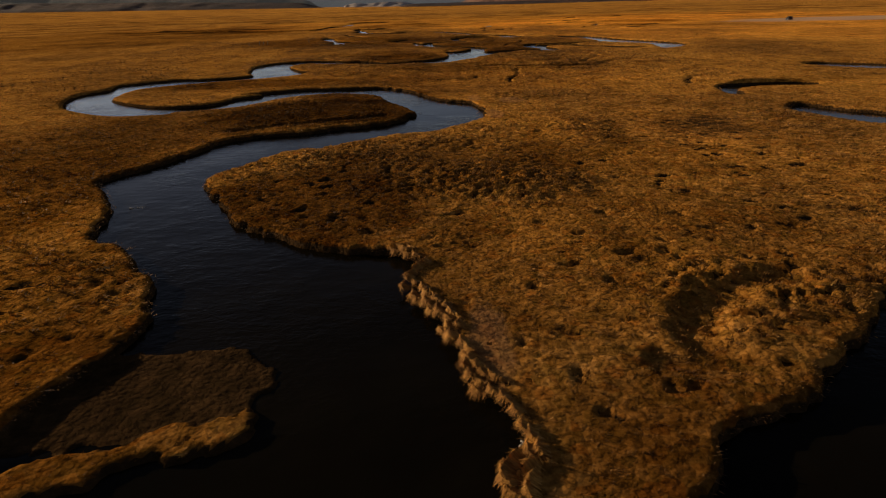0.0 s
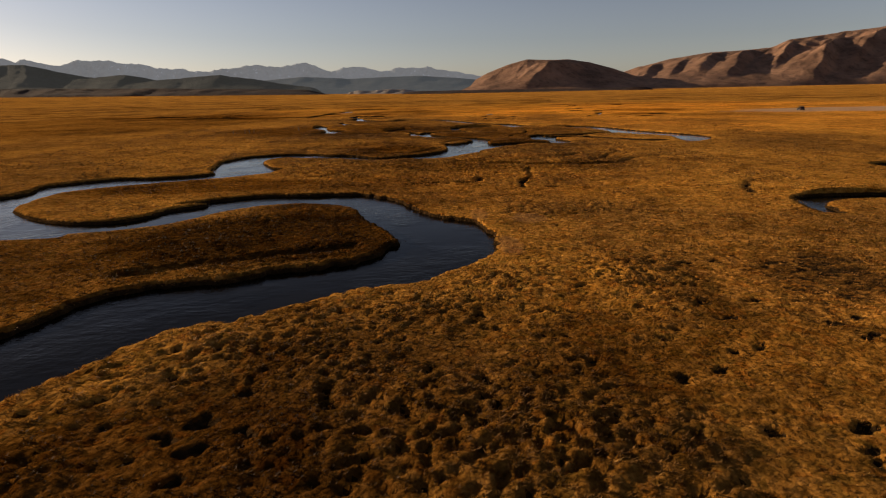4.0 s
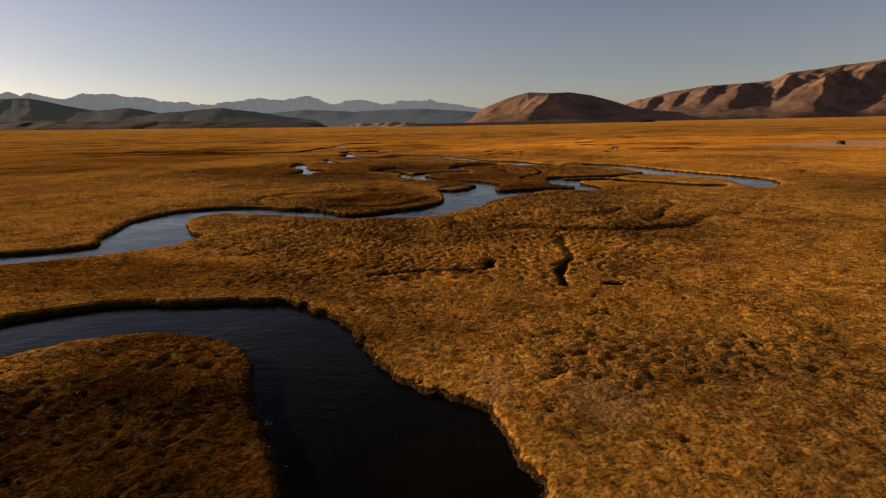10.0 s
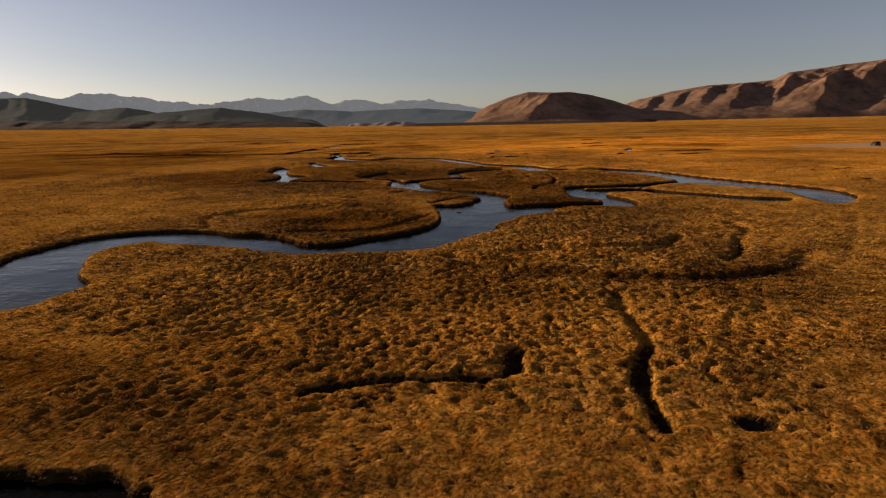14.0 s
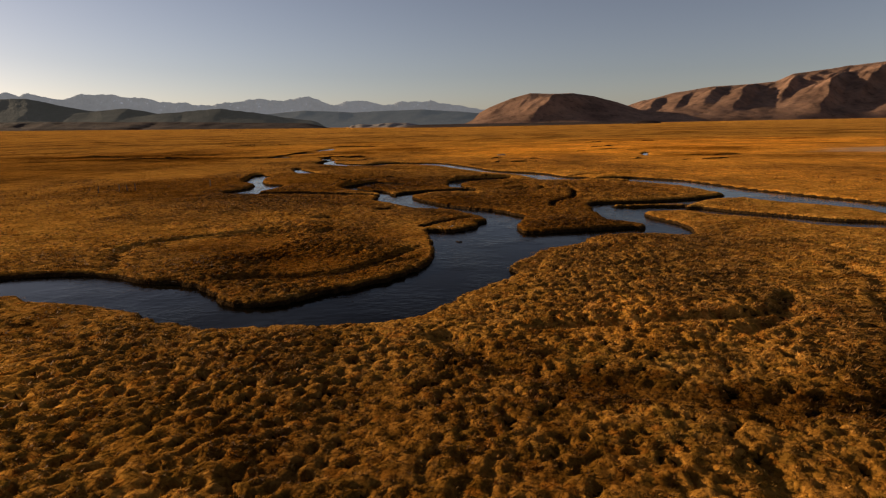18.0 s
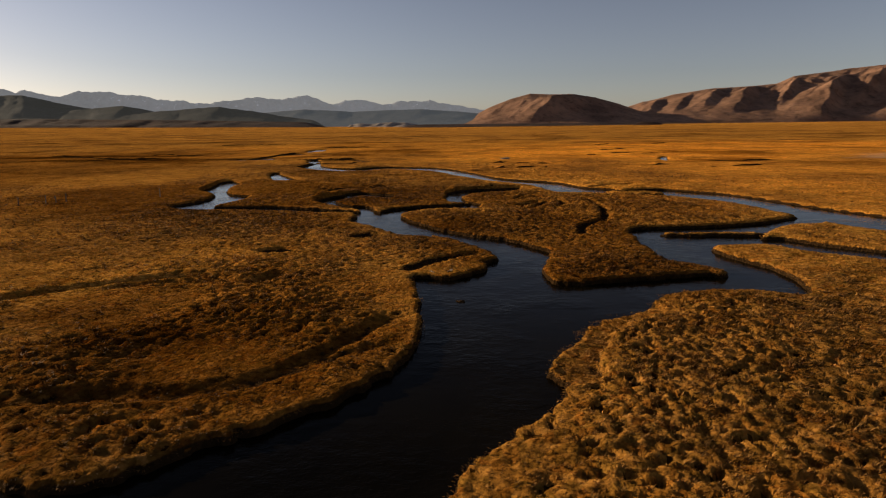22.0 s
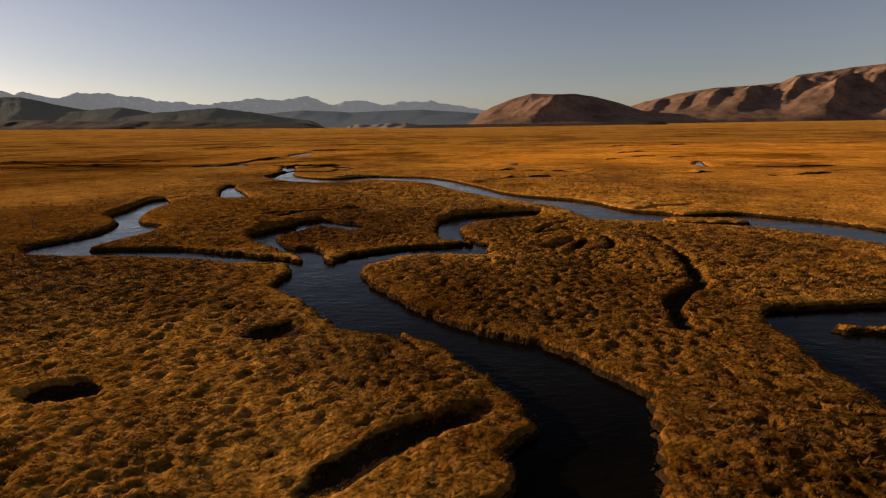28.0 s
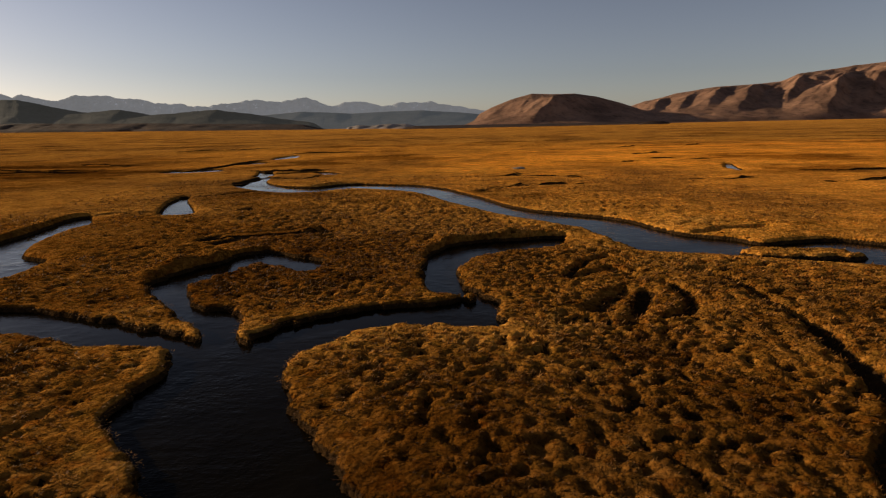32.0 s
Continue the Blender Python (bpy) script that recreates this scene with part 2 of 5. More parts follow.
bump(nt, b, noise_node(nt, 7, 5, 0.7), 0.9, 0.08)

M_water, nt, b = material("river_water", 0.9, 0.0)   # peat-brown depth under a mirror
nt.links.new(ramp(nt, noise_node(nt, 0.15, 3), [(0.3, (0.0030, 0.0022, 0.0012)), (0.7, (0.006, 0.0045, 0.0022))]), b.inputs["Base Color"])
rip = math_node(nt, "ADD", noise_node(nt, 1.1, 3, 0.6, stretch=(1.0, 1.6, 1)), math_node(nt, "MULTIPLY", noise_node(nt, 5.5, 2, 0.6), 0.3))
calm = ramp(nt, noise_node(nt, 0.12, 4, 0.6), [(0.42, (0.12, 0.12, 0.12)), (0.6, (1, 1, 1))])
gloss = nt.nodes.new("ShaderNodeBsdfGlossy")
gloss.inputs["Color"].default_value = (0.93, 0.95, 0.98, 1)
nt.links.new(ramp(nt, noise_node(nt, 0.09, 4, 0.6, stretch=(1.0, 0.5, 1)), [(0.4, (0.04, 0.04, 0.04)), (0.62, (0.18, 0.18, 0.18))]), gloss.inputs["Roughness"])   # wind-ruffled reaches
bump(nt, b, math_node(nt, "MULTIPLY", rip, calm), 0.5, 0.08)
nt.links.new(b.inputs["Normal"].links[0].from_socket, gloss.inputs["Normal"])
fres = nt.nodes.new("ShaderNodeFresnel")
fres.inputs["IOR"].default_value = 1.33
nt.links.new(b.inputs["Normal"].links[0].from_socket, fres.inputs["Normal"])
mirror = nt.nodes.new("ShaderNodeMixShader")
nt.links.new(math_node(nt, "MULTIPLY", math_node(nt, "POWER", fres.outputs[0], 1.9), 1.6, True), mirror.inputs[0])
nt.links.new(b.outputs[0], mirror.inputs[1])
nt.links.new(gloss.outputs[0], mirror.inputs[2])
nt.links.new(mirror.outputs[0], nt.nodes["Material Output"].inputs["Surface"])

WATER_Z = -0.43
# ---- plan of the waters: the shores of the reaches, metres ----
SHORES = {
    "lower_reach": [(-30, -60), (-21, -30), (-17, -6), (-15.5, 15.3), (-15.2, 16.4), (-14.7, 17.6), (-14.3, 19.5), (-14.1, 21.3), (-14.4, 23.2), (-15.5, 25.4), (-17.5, 28), (-18.8, 29.8), (-20.9, 30.8), (-22.5, 35.8), (-25, 40.1), (-26.5, 42.3), (-26, 44.3), (-24, 48.2), (-22.3, 54.6), (-20.2, 57.1), (-17.8, 57.7), (-15.3, 58.2), (-13.2, 60.2), (-10.3, 60.7), (-7.5, 62.5), (-5.9, 65.2), (-5.2, 66.9), (2.2, 66.9), (1.3, 62.9), (-0.3, 60.2)] + [(-1.2, 59.2), (-3.9, 56.5), (-6.4, 55.7), (-8.6, 54), (-10.6, 52.8), (-12.2, 51.2), (-14.1, 50.5), (-15.6, 49.6), (-18.9, 42.2), (-17.7, 39.3), (-15.6, 35.2), (-13.7, 32.6), (-11.6, 30.7), (-9.9, 29.4), (-7.8, 28.4), (-5.1, 28), (-3.9, 26.2), (-4.2, 23.9), (-3.2, 22), (-2.6, 19.4), (-2, 17.1), (-1.5, 16.2), (-1, 15.6), (-0.6, 14.8), (-0.6, 13.8), (-1.4, 12.2), (0.6, 5), (1, -8), (-6, -30), (-16, -62)],
    "loop_reach": [(-3.9, 56.5), (-2.3, 58.2), (-1.2, 59.2), (-0.3, 60.2), (1.3, 62.9), (2.2, 66.9), (1.9, 71.2), (0.5, 75), (-1.6, 76.8), (-4.5, 81.3), (-6.9, 86.7), (-9.5, 89.7), (-11.9, 90.7), (-17.6, 90.7), (-23.3, 90.5), (-29.6, 85.7), (-26.6, 86.1), (-29.3, 83.1), (-30.3, 79.6), (-32.8, 77.5), (-35.7, 77.5), (-39.2, 78.8), (-43.1, 81.5), (-46.8, 85.3), (-47.9, 89.5), (-48, 96)] + [(-42.6, 101.1), (-40.5, 101.9), (-38.7, 103.4), (-36.4, 104.3), (-34.3, 105.5), (-31.8, 106.5), (-29.7, 108.2), (-27.5, 110.0), (-26.6, 112.7), (-26.1, 116.2), (-28.4, 119.1), (-33, 127), (-39.2, 129.4), (-38.1, 122.4), (-36.7, 115.9), (-35.3, 113), (-37.1, 110.9), (-42.1, 108.8), (-47.9, 108.5), (-53.5, 103), (-52.5, 97.2), (-54, 92), (-53, 86.3), (-48.7, 77.9), (-43, 72.8), (-38.7, 70.5), (-33.7, 70.8), (-33.3, 72.2), (-29.9, 73.1), (-26.7, 75), (-23.5, 79.9), (-20.8, 83), (-16.1, 84.5), (-11, 82), (-9.5, 78.5), (-7.5, 73.6), (-6, 69.6), (-5.2, 66.9), (-5.7, 63.8), (-7.3, 61.1)],
    "middle_reach": [(-27.5, 110), (-26.6, 112.7), (-26.1, 116.2), (-28.4, 119.1), (-30.4, 122.1), (-32.3, 128.2), (-31.4, 131.2), (-28.9, 133.1), (-26.8, 131.4), (-22.8, 130.6), (-18.1, 128.2), (-15.6, 126.4), (-12, 124.9), (-9.1, 125.1), (-6.2, 125.2), (-3.5, 125.3), (-2.1, 126.2), (-0.6, 126.4), (-0, 127.5), (1.3, 129.6), (2.8, 131.7), (4.2, 133.5), (5.9, 135.9), (6.5, 137.4), (6, 139), (6.7, 140.7), (8.8, 144.5), (11.2, 147.1), (15, 150.7), (18.9, 152.2), (20.5, 152.1), (21.7, 155.6), (20.8, 157.1)] + [(15.7, 156), (10.8, 154.7), (9.3, 155.6), (9.1, 159.2), (10.3, 163.5), (6.2, 163.3), (4.4, 159.3), (1.9, 157), (0, 157.6), (-1.2, 157.4), (-0.7, 153.5), (0.1, 146.4), (-0.2, 141.9), (-1.5, 139.1), (-3.1, 136.8), (-5, 135), (-7, 133.2), (-8.3, 131.9), (-10, 130.3), (-12.2, 130.1), (-13.4, 130.5), (-14.8, 132.8), (-16.3, 134.4), (-18.8, 136.3), (-21.4, 136.9), (-26.2, 139.4), (-32, 139.9), (-37.3, 137), (-39.2, 129.4), (-38.1, 122.4), (-36.7, 115.9), (-33.5, 112)],
    "upper_reach": [(4.7, 160.9), (6.1, 163.7), (5.5, 166.1), (4.3, 168.4), (2.9, 171.0), (0.4, 173.9), (1.3, 171.6), (0.0, 173.4), (-2.6, 174.9), (-3.8, 176.5), (-5.9, 179.9), (-8.2, 182.8), (-9.6, 185.3), (-9.6, 187.2), (-9.5, 189.6), (-10.3, 192.1), (-10.7, 192.3), (-6.9, 192.9), (-4.7, 192.4), (-3.9, 191.3), (-3.8, 189.1), (-3.1, 186.6), (-2.1, 184.2), (-1.2, 183.1), (-0.3, 181.7), (0.0, 180.8), (0.6, 179.4), (3.1, 176.4), (4.6, 174.5), (6.0, 173.4), (7.6, 172.3), (8.6, 171.3), (9.5, 169.2), (10.5, 167.5), (11.4, 166.0), (10.7, 165.5), (10.4, 163.3), (9.0, 160.5), (8.7, 158.5), (8.9, 156.4)],
    "east_arm": [(11, 147.1), (13.5, 148.3), (15.7, 151.1), (18.7, 152.3), (21.8, 152), (24.4, 150.8), (25.9, 152.4), (26.6, 154.7), (26.9, 158.9), (26.3, 161.4), (25.6, 164.2), (26, 166.9), (30.9, 167.3), (32.9, 164.1), (36.2, 161.3), (38.9, 158), (40.7, 155), (45.4, 152.7), (48.6, 157), (44.6, 159.1), (41.5, 162.5), (37, 166.9), (34.5, 170.9), (32.6, 171.4), (36.1, 175.7), (39.6, 178.3), (42.7, 178.7), (48, 184.8), (44.5, 184.7), (38.2, 180.8), (31.2, 178.6), (25.2, 178.1), (22.3, 177.7), (21, 176), (20, 167.7), (20, 161.2), (21.9, 159), (22.4, 156.9), (20.7, 157.2), (16.7, 155.7)],
    "crook_stream": [(-5.3, 191.6), (-3.9, 191.3), (-2.9, 192.2), (-2.0, 193.2), (-0.6, 194.4), (0.8, 195.1), (3.3, 195.0), (5.8, 194.4), (7.0, 195.3), (6.8, 197.7), (6.9, 199.9), (4.9, 203.7), (4.9, 208.4), (6.1, 212.1), (9.2, 214.6), (13.7, 216.1), (15.5, 221.3), (9.9, 221.0), (6.6, 219.9), (3.9, 218.0), (2.5, 214.4), (2.0, 210.2), (2.0, 205.7), (2.6, 201.6), (4.1, 201.0), (5.2, 200.2), (5.4, 201.0), (4.0, 200.1), (1.9, 199.5), (-1.2, 198.9), (-4.0, 197.2), (-5.3, 195.7), (-5.9, 194.4), (-7.0, 194.1)],
    "loop_stream": [(-10.1, 191.6), (-9.6, 193.5), (-10.2, 195.7), (-13.3, 199.9), (-15.8, 203.1), (-17.3, 205.7), (-17.5, 207.9), (-16.6, 210.9), (-14.7, 213.0), (-14.0, 215.7), (-12.5, 216.9), (-8.8, 214.2), (-6.8, 212.5), (-7.1, 208.8), (-9.4, 211.0), (-12.1, 212.4), (-13.3, 209.2), (-14.5, 206.6), (-15.2, 205.0), (-13.8, 201.9), (-11.8, 199.1), (-9.8, 198.9), (-8.5, 196.6), (-7.8, 194.5), (-6.5, 192.6), (-5.8, 190.2), (-8.2, 189.7)],
    "west_stream": [(-9.2, 190.8), (-10.7, 192.3), (-12.5, 192.6), (-14.9, 192.8), (-17.3, 194.2), (-19.4, 195.1), (-21.2, 195.4), (-26, 196.7), (-31.8, 197.2), (-31.8, 199.6), (-26, 199.9), (-21.9, 199.3), (-18.7, 198), (-16.6, 197.2), (-15.2, 196.4), (-13.3, 195.3), (-11.6, 194.8), (-9.7, 193.7)],
    "far_west_stream": [(-35.2, 198.1), (-31.8, 197.8), (-32.1, 200.8), (-31.4, 204.6), (-30.6, 208.7), (-30.7, 211.4), (-31.5, 214.6), (-34.2, 216.3), (-35.6, 217.9), (-37.5, 222.0), (-38.9, 227.3), (-39.6, 231.4), (-39.6, 236.0), (-43.7, 243.2), (-44.3, 240.8), (-43.5, 236.7), (-42.2, 229.5), (-41.4, 223.9), (-37.0, 217.5), (-35.6, 211.2), (-36.4, 206.1), (-37.8, 202.0)],
    "far_west_pool": [(-33.2, 242.9), (-30.9, 242.5), (-29.9, 243.5), (-34.2, 253.2), (-36.9, 259.1), (-38.9, 265.7), (-40.1, 265.9), (-39.1, 260.2), (-37.1, 253.6)],
    "far_river": [(54.4, 152.5), (50.6, 149.9), (51.5, 158), (52.6, 164.9), (50, 169.6), (46.6, 173.7), (44.5, 178.5), (43.7, 186.1), (43.1, 192.1), (41, 199.3), (36.6, 205.6), (33.1, 207.5), (30.4, 208.8), (27.9, 209.9), (25, 211.5), (20.9, 212.8), (20.1, 214.1), (19.8, 217.3), (18.8, 221.6), (18.5, 224.7), (16.8, 227.8), (14.3, 231.5), (10.4, 237.6), (5, 250.1), (1.6, 259.6), (-1.9, 266.4), (-10.9, 273.2), (-14.8, 272), (-18.2, 268.8), (-24.1, 269.1), (-29.2, 273.1), (-38.1, 286), (-40.7, 303.6)] + [(-41.8, 315.3), (-45.4, 330), (-42.4, 329.1), (-36.6, 308.9), (-33.8, 293.4), (-27.8, 283.4), (-20.3, 279.5), (-16.6, 283.2), (-12.3, 284.6), (-0.8, 278.5), (3.8, 272.2), (7.1, 263.2), (9.5, 256.4), (12.7, 245.8), (16.3, 239.7), (21.6, 235), (24, 231.6), (25.5, 226.6), (26.8, 222), (28.8, 220.2), (30.7, 218.6), (32, 216), (35.3, 216.8), (39.5, 217), (43.5, 213), (46.3, 209.4), (48.2, 204), (49.6, 198), (50.9, 192), (53, 186.5), (55.5, 180), (58.5, 173.5), (60.3, 165.8), (58.5, 158)],
    "oxbow": [(33.5, 81.9), (32.4, 77.4), (32.2, 74.6), (33.4, 73.8), (34, 76.2), (34.6, 78.8), (37.5, 80.6), (41.2, 80.8), (45, 80.3), (46.7, 82.8), (43.4, 84.1), (39, 84.3), (36, 83.9)],
    "oxbow_arm": [(33, 63.4), (33.8, 59.8), (34.8, 57.1), (36.8, 54.8), (40.6, 60.2), (38.4, 62.6), (37.1, 65.3), (35.7, 67.1)],
    "dark_creek": [(16, 23.5), (13.1, 20.3), (10.5, 18.5), (8.3, 16.3), (6.9, 15.3), (4.8, 14.1), (3.4, 12.5), (2.9, 12), (2.5, 8), (8, 5), (16, 10), (20.5, 18)],
}
# far pools: centre line and half width
CHANNELS = {
    "far_pools": [(-36.2, 316.8, 2.2), (-28.4, 320.3, 2.0), (-22.7, 312.4, 2.4)],
    "far_pools_b": [(-67.6, 331.1, 2.6), (-66.1, 334.3, 7.8), (-62.6, 333.3, 5.5), (-59.2, 331.2, 2.1)],
    "far_pools_c": [(-62.5, 361.5, 1.8), (-61.5, 368.9, 6.3), (-59, 372.9, 4.1)],
    "far_pools_d": [(-58, 393.7, 1.2), (-57.3, 404.8, 3.6), (-58, 426.2, 1.8)],
    "ox2": [(62.4, 104.9, 3.8), (65.8, 101.1, 5)],
    "pool_f": [(77.6, 321.1, 0.5), (71.8, 306.3, 1.0), (69.8, 296.9, 0.5)],
    "pool_g": [(-31.3, 454.8, 2.6), (-26.8, 452.6, 2.2)],
    "pool_h": [(-18.1, 506.2, 2), (-15.7, 520.2, 2.4)],
    "pool_k": [(-82, 439, 2.2), (-77.9, 437.3, 2)],
}
DITCHES = {
    "d1a": (-0.2, 0.22, [(11.0, 110.3), (10.7, 106.9), (10.4, 103.3), (10.2, 101.4)]),
    "d1b": (0.0, 0.3, [(10.2, 101.3), (9.0, 98.9), (8.2, 96.4), (8.0, 94.2), (7.9, 93.0)]),
    "d2": (0.02, 0.40, [(21.9, 206), (23.1, 203.4), (22.9, 197.9), (22.6, 192.4)]),
    "d2b": (0.15, 0.43, [(22.6, 192.4), (21.6, 187.7), (20, 182.8), (18, 180.7), (16.4, 177.7), (15.9, 174.5)]),
    "d4": (-0.1, 0.22, [(35.9, 97.8), (36.7, 96.5), (33.2, 90.9), (31.7, 86.5)]),
    "d5": (0.1, 0.25, [(-28.9, 137), (-26.5, 141.3), (-29.3, 149.3), (-25.1, 154.4), (-18.6, 157.6), (-11.3, 155.3)]),
    "d6": (0.15, 0.22, [(-22.4, 154.5), (-18.8, 156.2), (-13.2, 155.9), (-11.3, 157.9)]),
    "d6b": (0.1, 0.2, [(-6, 140), (-4.8, 141.3), (-2.6, 145.7), (-1.4, 147.3)]),
    "d7b": (-0.05, 0.3, [(-5.9, 96.8), (-4.5, 97.4), (-2.8, 97.8), (0.1, 97.7), (2.2, 97.8), (2.9, 98.4)]),
    "d8": (0.35, 0.2, [(0.7, 122.3), (2.6, 119.3), (5.3, 116.8), (7.9, 116.1), (11.7, 114.6), (15.9, 113.6), (19.5, 113.9), (23.2, 115.2), (26.7, 117.5), (30.5, 121.9)]),
    "d8b": (0.0, 0.22, [(5.5, 123.9), (11.4, 124.1), (17.0, 124.9), (20.2, 126.3), (22.5, 129.4)]),
    "d8c": (0.0, 0.22, [(22.9, 119.8), (25.1, 122.8), (27.9, 128.7), (30.6, 132.7), (31.1, 137.7)]),
    "d8d": (-0.1, 0.2, [(26.7, 145.4), (33.5, 146.0), (35.7, 142.9)]),
    "d8e": (-0.3, 0.13, [(49.6, 146.7), (45.7, 139.3), (39.6, 130.0), (31.5, 118.9), (27.9, 115.5)]),
    "pit5": (0.1, 0.4, [(2.9, 98.4), (3.4, 100.8)]),
    "pit6": (0.05, 0.4, [(11.1, 93.3), (11.7, 93.3)]),
    "d9": (0.05, 0.2, [(16.4, 122.4), (19.2, 124.5), (21.3, 126)]),
    "d10": (0.35, 0.35, [(-1.5, 159.7), (0.8, 162.8), (2.4, 163.8), (4, 165)]),
    "d11": (0.35, 0.22, [(11.2, 23.4), (9, 23), (7, 21), (5.7, 19), (6.1, 17), (4.4, 17.5)]),
    "swirl_a": (0.3, 0.22, [(12.6, 197.2), (13.7, 199), (15, 200.8)]),
    "swirl_b": (0.3, 0.3, [(14.5, 196), (15.4, 198.2), (16.4, 200.3)]),
    "swirl_c": (0.15, 0.3, [(18.5, 202), (18.7, 200.5), (18.5, 198.6), (17.5, 196.3), (15.7, 195.2)]),
    "swirl_d": (0.1, 0.3, [(12.4, 205.2), (13.5, 207.4), (15.1, 209.8), (16.8, 211.1)]),
    "swirl_e": (0.1, 0.22, [(7.6, 196.3), (9.5, 195.3), (11.5, 195.1), (12.9, 194.6), (13.9, 194.8)]),
    "swirl_f": (0.05, 0.22, [(12.9, 205), (14.4, 206.4), (16.3, 206.6), (18, 205.4)]),
    "d14": (0.35, 0.4, [(-18.3, 221.3), (-17.3, 223), (-16.3, 226.5), (-13.6, 227.6), (-10.2, 228.6)]),
    "d20": (0.3, 0.4, [(-10.9, 230.6), (-9.2, 227.4)]),
    "d21": (0.3, 0.4, [(-23, 244.2), (-22.8, 247)]),
    "d22": (0.3, 0.4, [(-37.8, 262), (-32.9, 266.1), (-28.3, 273.6)]),
    "d23": (0.2, 0.4, [(25.8, 219.6), (29.4, 221.7), (32.3, 222), (35.4, 222.6)]),
    "d16": (0.3, 0.22, [(-22.6, 59.5), (-18.3, 61.4), (-13.3, 63.6), (-8.7, 65.2)]),
    "d17": (0.2, 0.22, [(-14.1, 58.3), (-9.9, 60.1), (-7.1, 61.5)]),
    "d18": (0.8, 0.4, [(-337.6, 546.5), (-150.6, 369.7), (-113.4, 398.1)]),
    "d19": (0.1, 0.2, [(-18.3, 135.6), (-14.1, 136.6), (-8.7, 137.5), (-4.3, 141), (-0.5, 143.6)]),
    "sedge": (0.9, 0.3, [(7.2, 138.6), (8.4, 142.3), (10.4, 145.6), (13.3, 147.9)]),
    "link": (0.4, 0.45, [(-43.5, 242), (-40.2, 244), (-36.7, 244.4), (-33.7, 244.4)]),
    "pit1": (1.0, 0.46, [(-7, 174.6), (-6.1, 175.1)]),
    "pit2": (0.8, 0.44, [(-14.3, 167), (-13.5, 167.2)]),
    "f12": (0.8, 0.5, [(-101.3, 352.4), (-133, 332)]),
    "f13": (1.2, 0.5, [(-172.9, 385.6), (-105.7, 338.6), (-97.4, 347.8)]),
    "g1": (0.6, 0.5, [(-129.1, 380.1), (-116.6, 379.6), (-96.8, 363.7)]),
    "g2": (0.6, 0.5, [(-139.5, 490.6), (-124.2, 507.4), (-108.5, 508.2), (-94.8, 528.9)]),
    "g3": (1.0, 0.5, [(-70.7, 334.7), (-63.9, 345.4), (-63.8, 373.1), (-58.5, 390.4)]),
    "g4": (1.0, 0.5, [(-48.6, 328.7), (-30.3, 323.8), (-25.1, 329.3)]),
    "g5": (0.6, 0.5, [(-70.4, 446.1), (-38.6, 444.6), (-34.8, 456.4)]),
    "g6": (0.6, 0.5, [(-40.2, 286.6), (-38.9, 296.3), (-38.2, 307.8)]),
    "g7": (0.6, 0.5, [(-35.3, 301.9), (-29.7, 300.6), (-26.2, 299.8), (-25.2, 308.3)]),
    "g8": (0.6, 0.5, [(-20.2, 223.4), (-18.4, 225.5), (-12.3, 226.3), (-8.4, 226.3)]),
    "g9": (0.6, 0.5, [(10.1, 264.1), (15.7, 270.4), (26.6, 272.8), (32.3, 274)]),
    "g10": (0.6, 0.5, [(8.2, 293.4), (18.4, 294.2), (30.1, 289.8), (35.9, 283.9)]),
    "g11": (0.6, 0.5, [(82.5, 440.8), (95.6, 449.6)]),
    "g12": (0.6, 0.5, [(68.5, 376.1), (83.3, 384)]),
    "g13": (0.6, 0.5, [(66.6, 349), (76.6, 352.4)]),
    "g14": (0.6, 0.5, [(115.7, 446.2), (128, 456.7)]),
    "g15": (0.6, 0.5, [(76.2, 342.1), (84.8, 342.3)]),
    "g16": (0.6, 0.5, [(53.6, 334.4), (59.7, 338.3)]),
    "g17": (0.6, 0.5, [(49.4, 276.7), (56, 276.6), (62.7, 279.1)]),
    "g18": (0.3, 0.5, [(80.6, 294), (89.7, 291.5), (99.9, 290.6)]),
    "g19": (0.3, 0.5, [(69.3, 267.4), (73, 267.8), (76.9, 268.1), (81.4, 269.6), (86.8, 272.2)]),
    "g22": (0.3, 0.5, [(76.9, 199.8), (81.1, 200.2), (88, 203.6)]),
    "g23": (0.9, 0.5, [(75.8, 179.5), (76.2, 178.1), (78.1, 178.9)]),
    "t1": (0.15, 0.07, [(-53.9, 216.9), (-106.3, 382.8)]),
    "t2": (0.15, 0.07, [(-56, 217.5), (-95.6, 355.7)]),
}
# low sedge islands and mud bars: from, to, half width, top
SHELVES = [(-15.5, 16.6, -11.0, 17.2, 2.5, -0.37), (-15.0, 12.6, -9.2, 15.2, 0.7, -0.22), (24.4, 174.1, 33.0, 173.5, 0.35, -0.2), (29.9, 212.2, 35.6, 211.0, 1.3, -0.08), (2.2, 151.3, 2.5, 151.3, 0.15, -0.4)]
# raised cut banks: from, to, half width, height
RIMS = [(37.5, 84.5, 54.0, 88.5, 2.5, 0.45), (-18.9, 208.2, -18.0, 211.2, 2.0, 0.4), (-18.0, 211.2, -15.6, 214.0, 2.0, 0.45), (-15.6, 214.0, -13.6, 217.2, 2.0, 0.3),
        (2.0, 215.4, 4.2, 219.2, 2.0, 0.3), (4.2, 219.2, 9.9, 221.8, 2.2, 0.4), (9.9, 221.8, 15.5, 222.2, 2.2, 0.35), (-42.6, 224.0, -45.2, 243.5, 2.4, 0.35), (-26.4, 279.5, -16.2, 282.2, 3.0, 0.3), (-16.2, 282.2, -2.2, 277.8, 3.0, 0.35)]


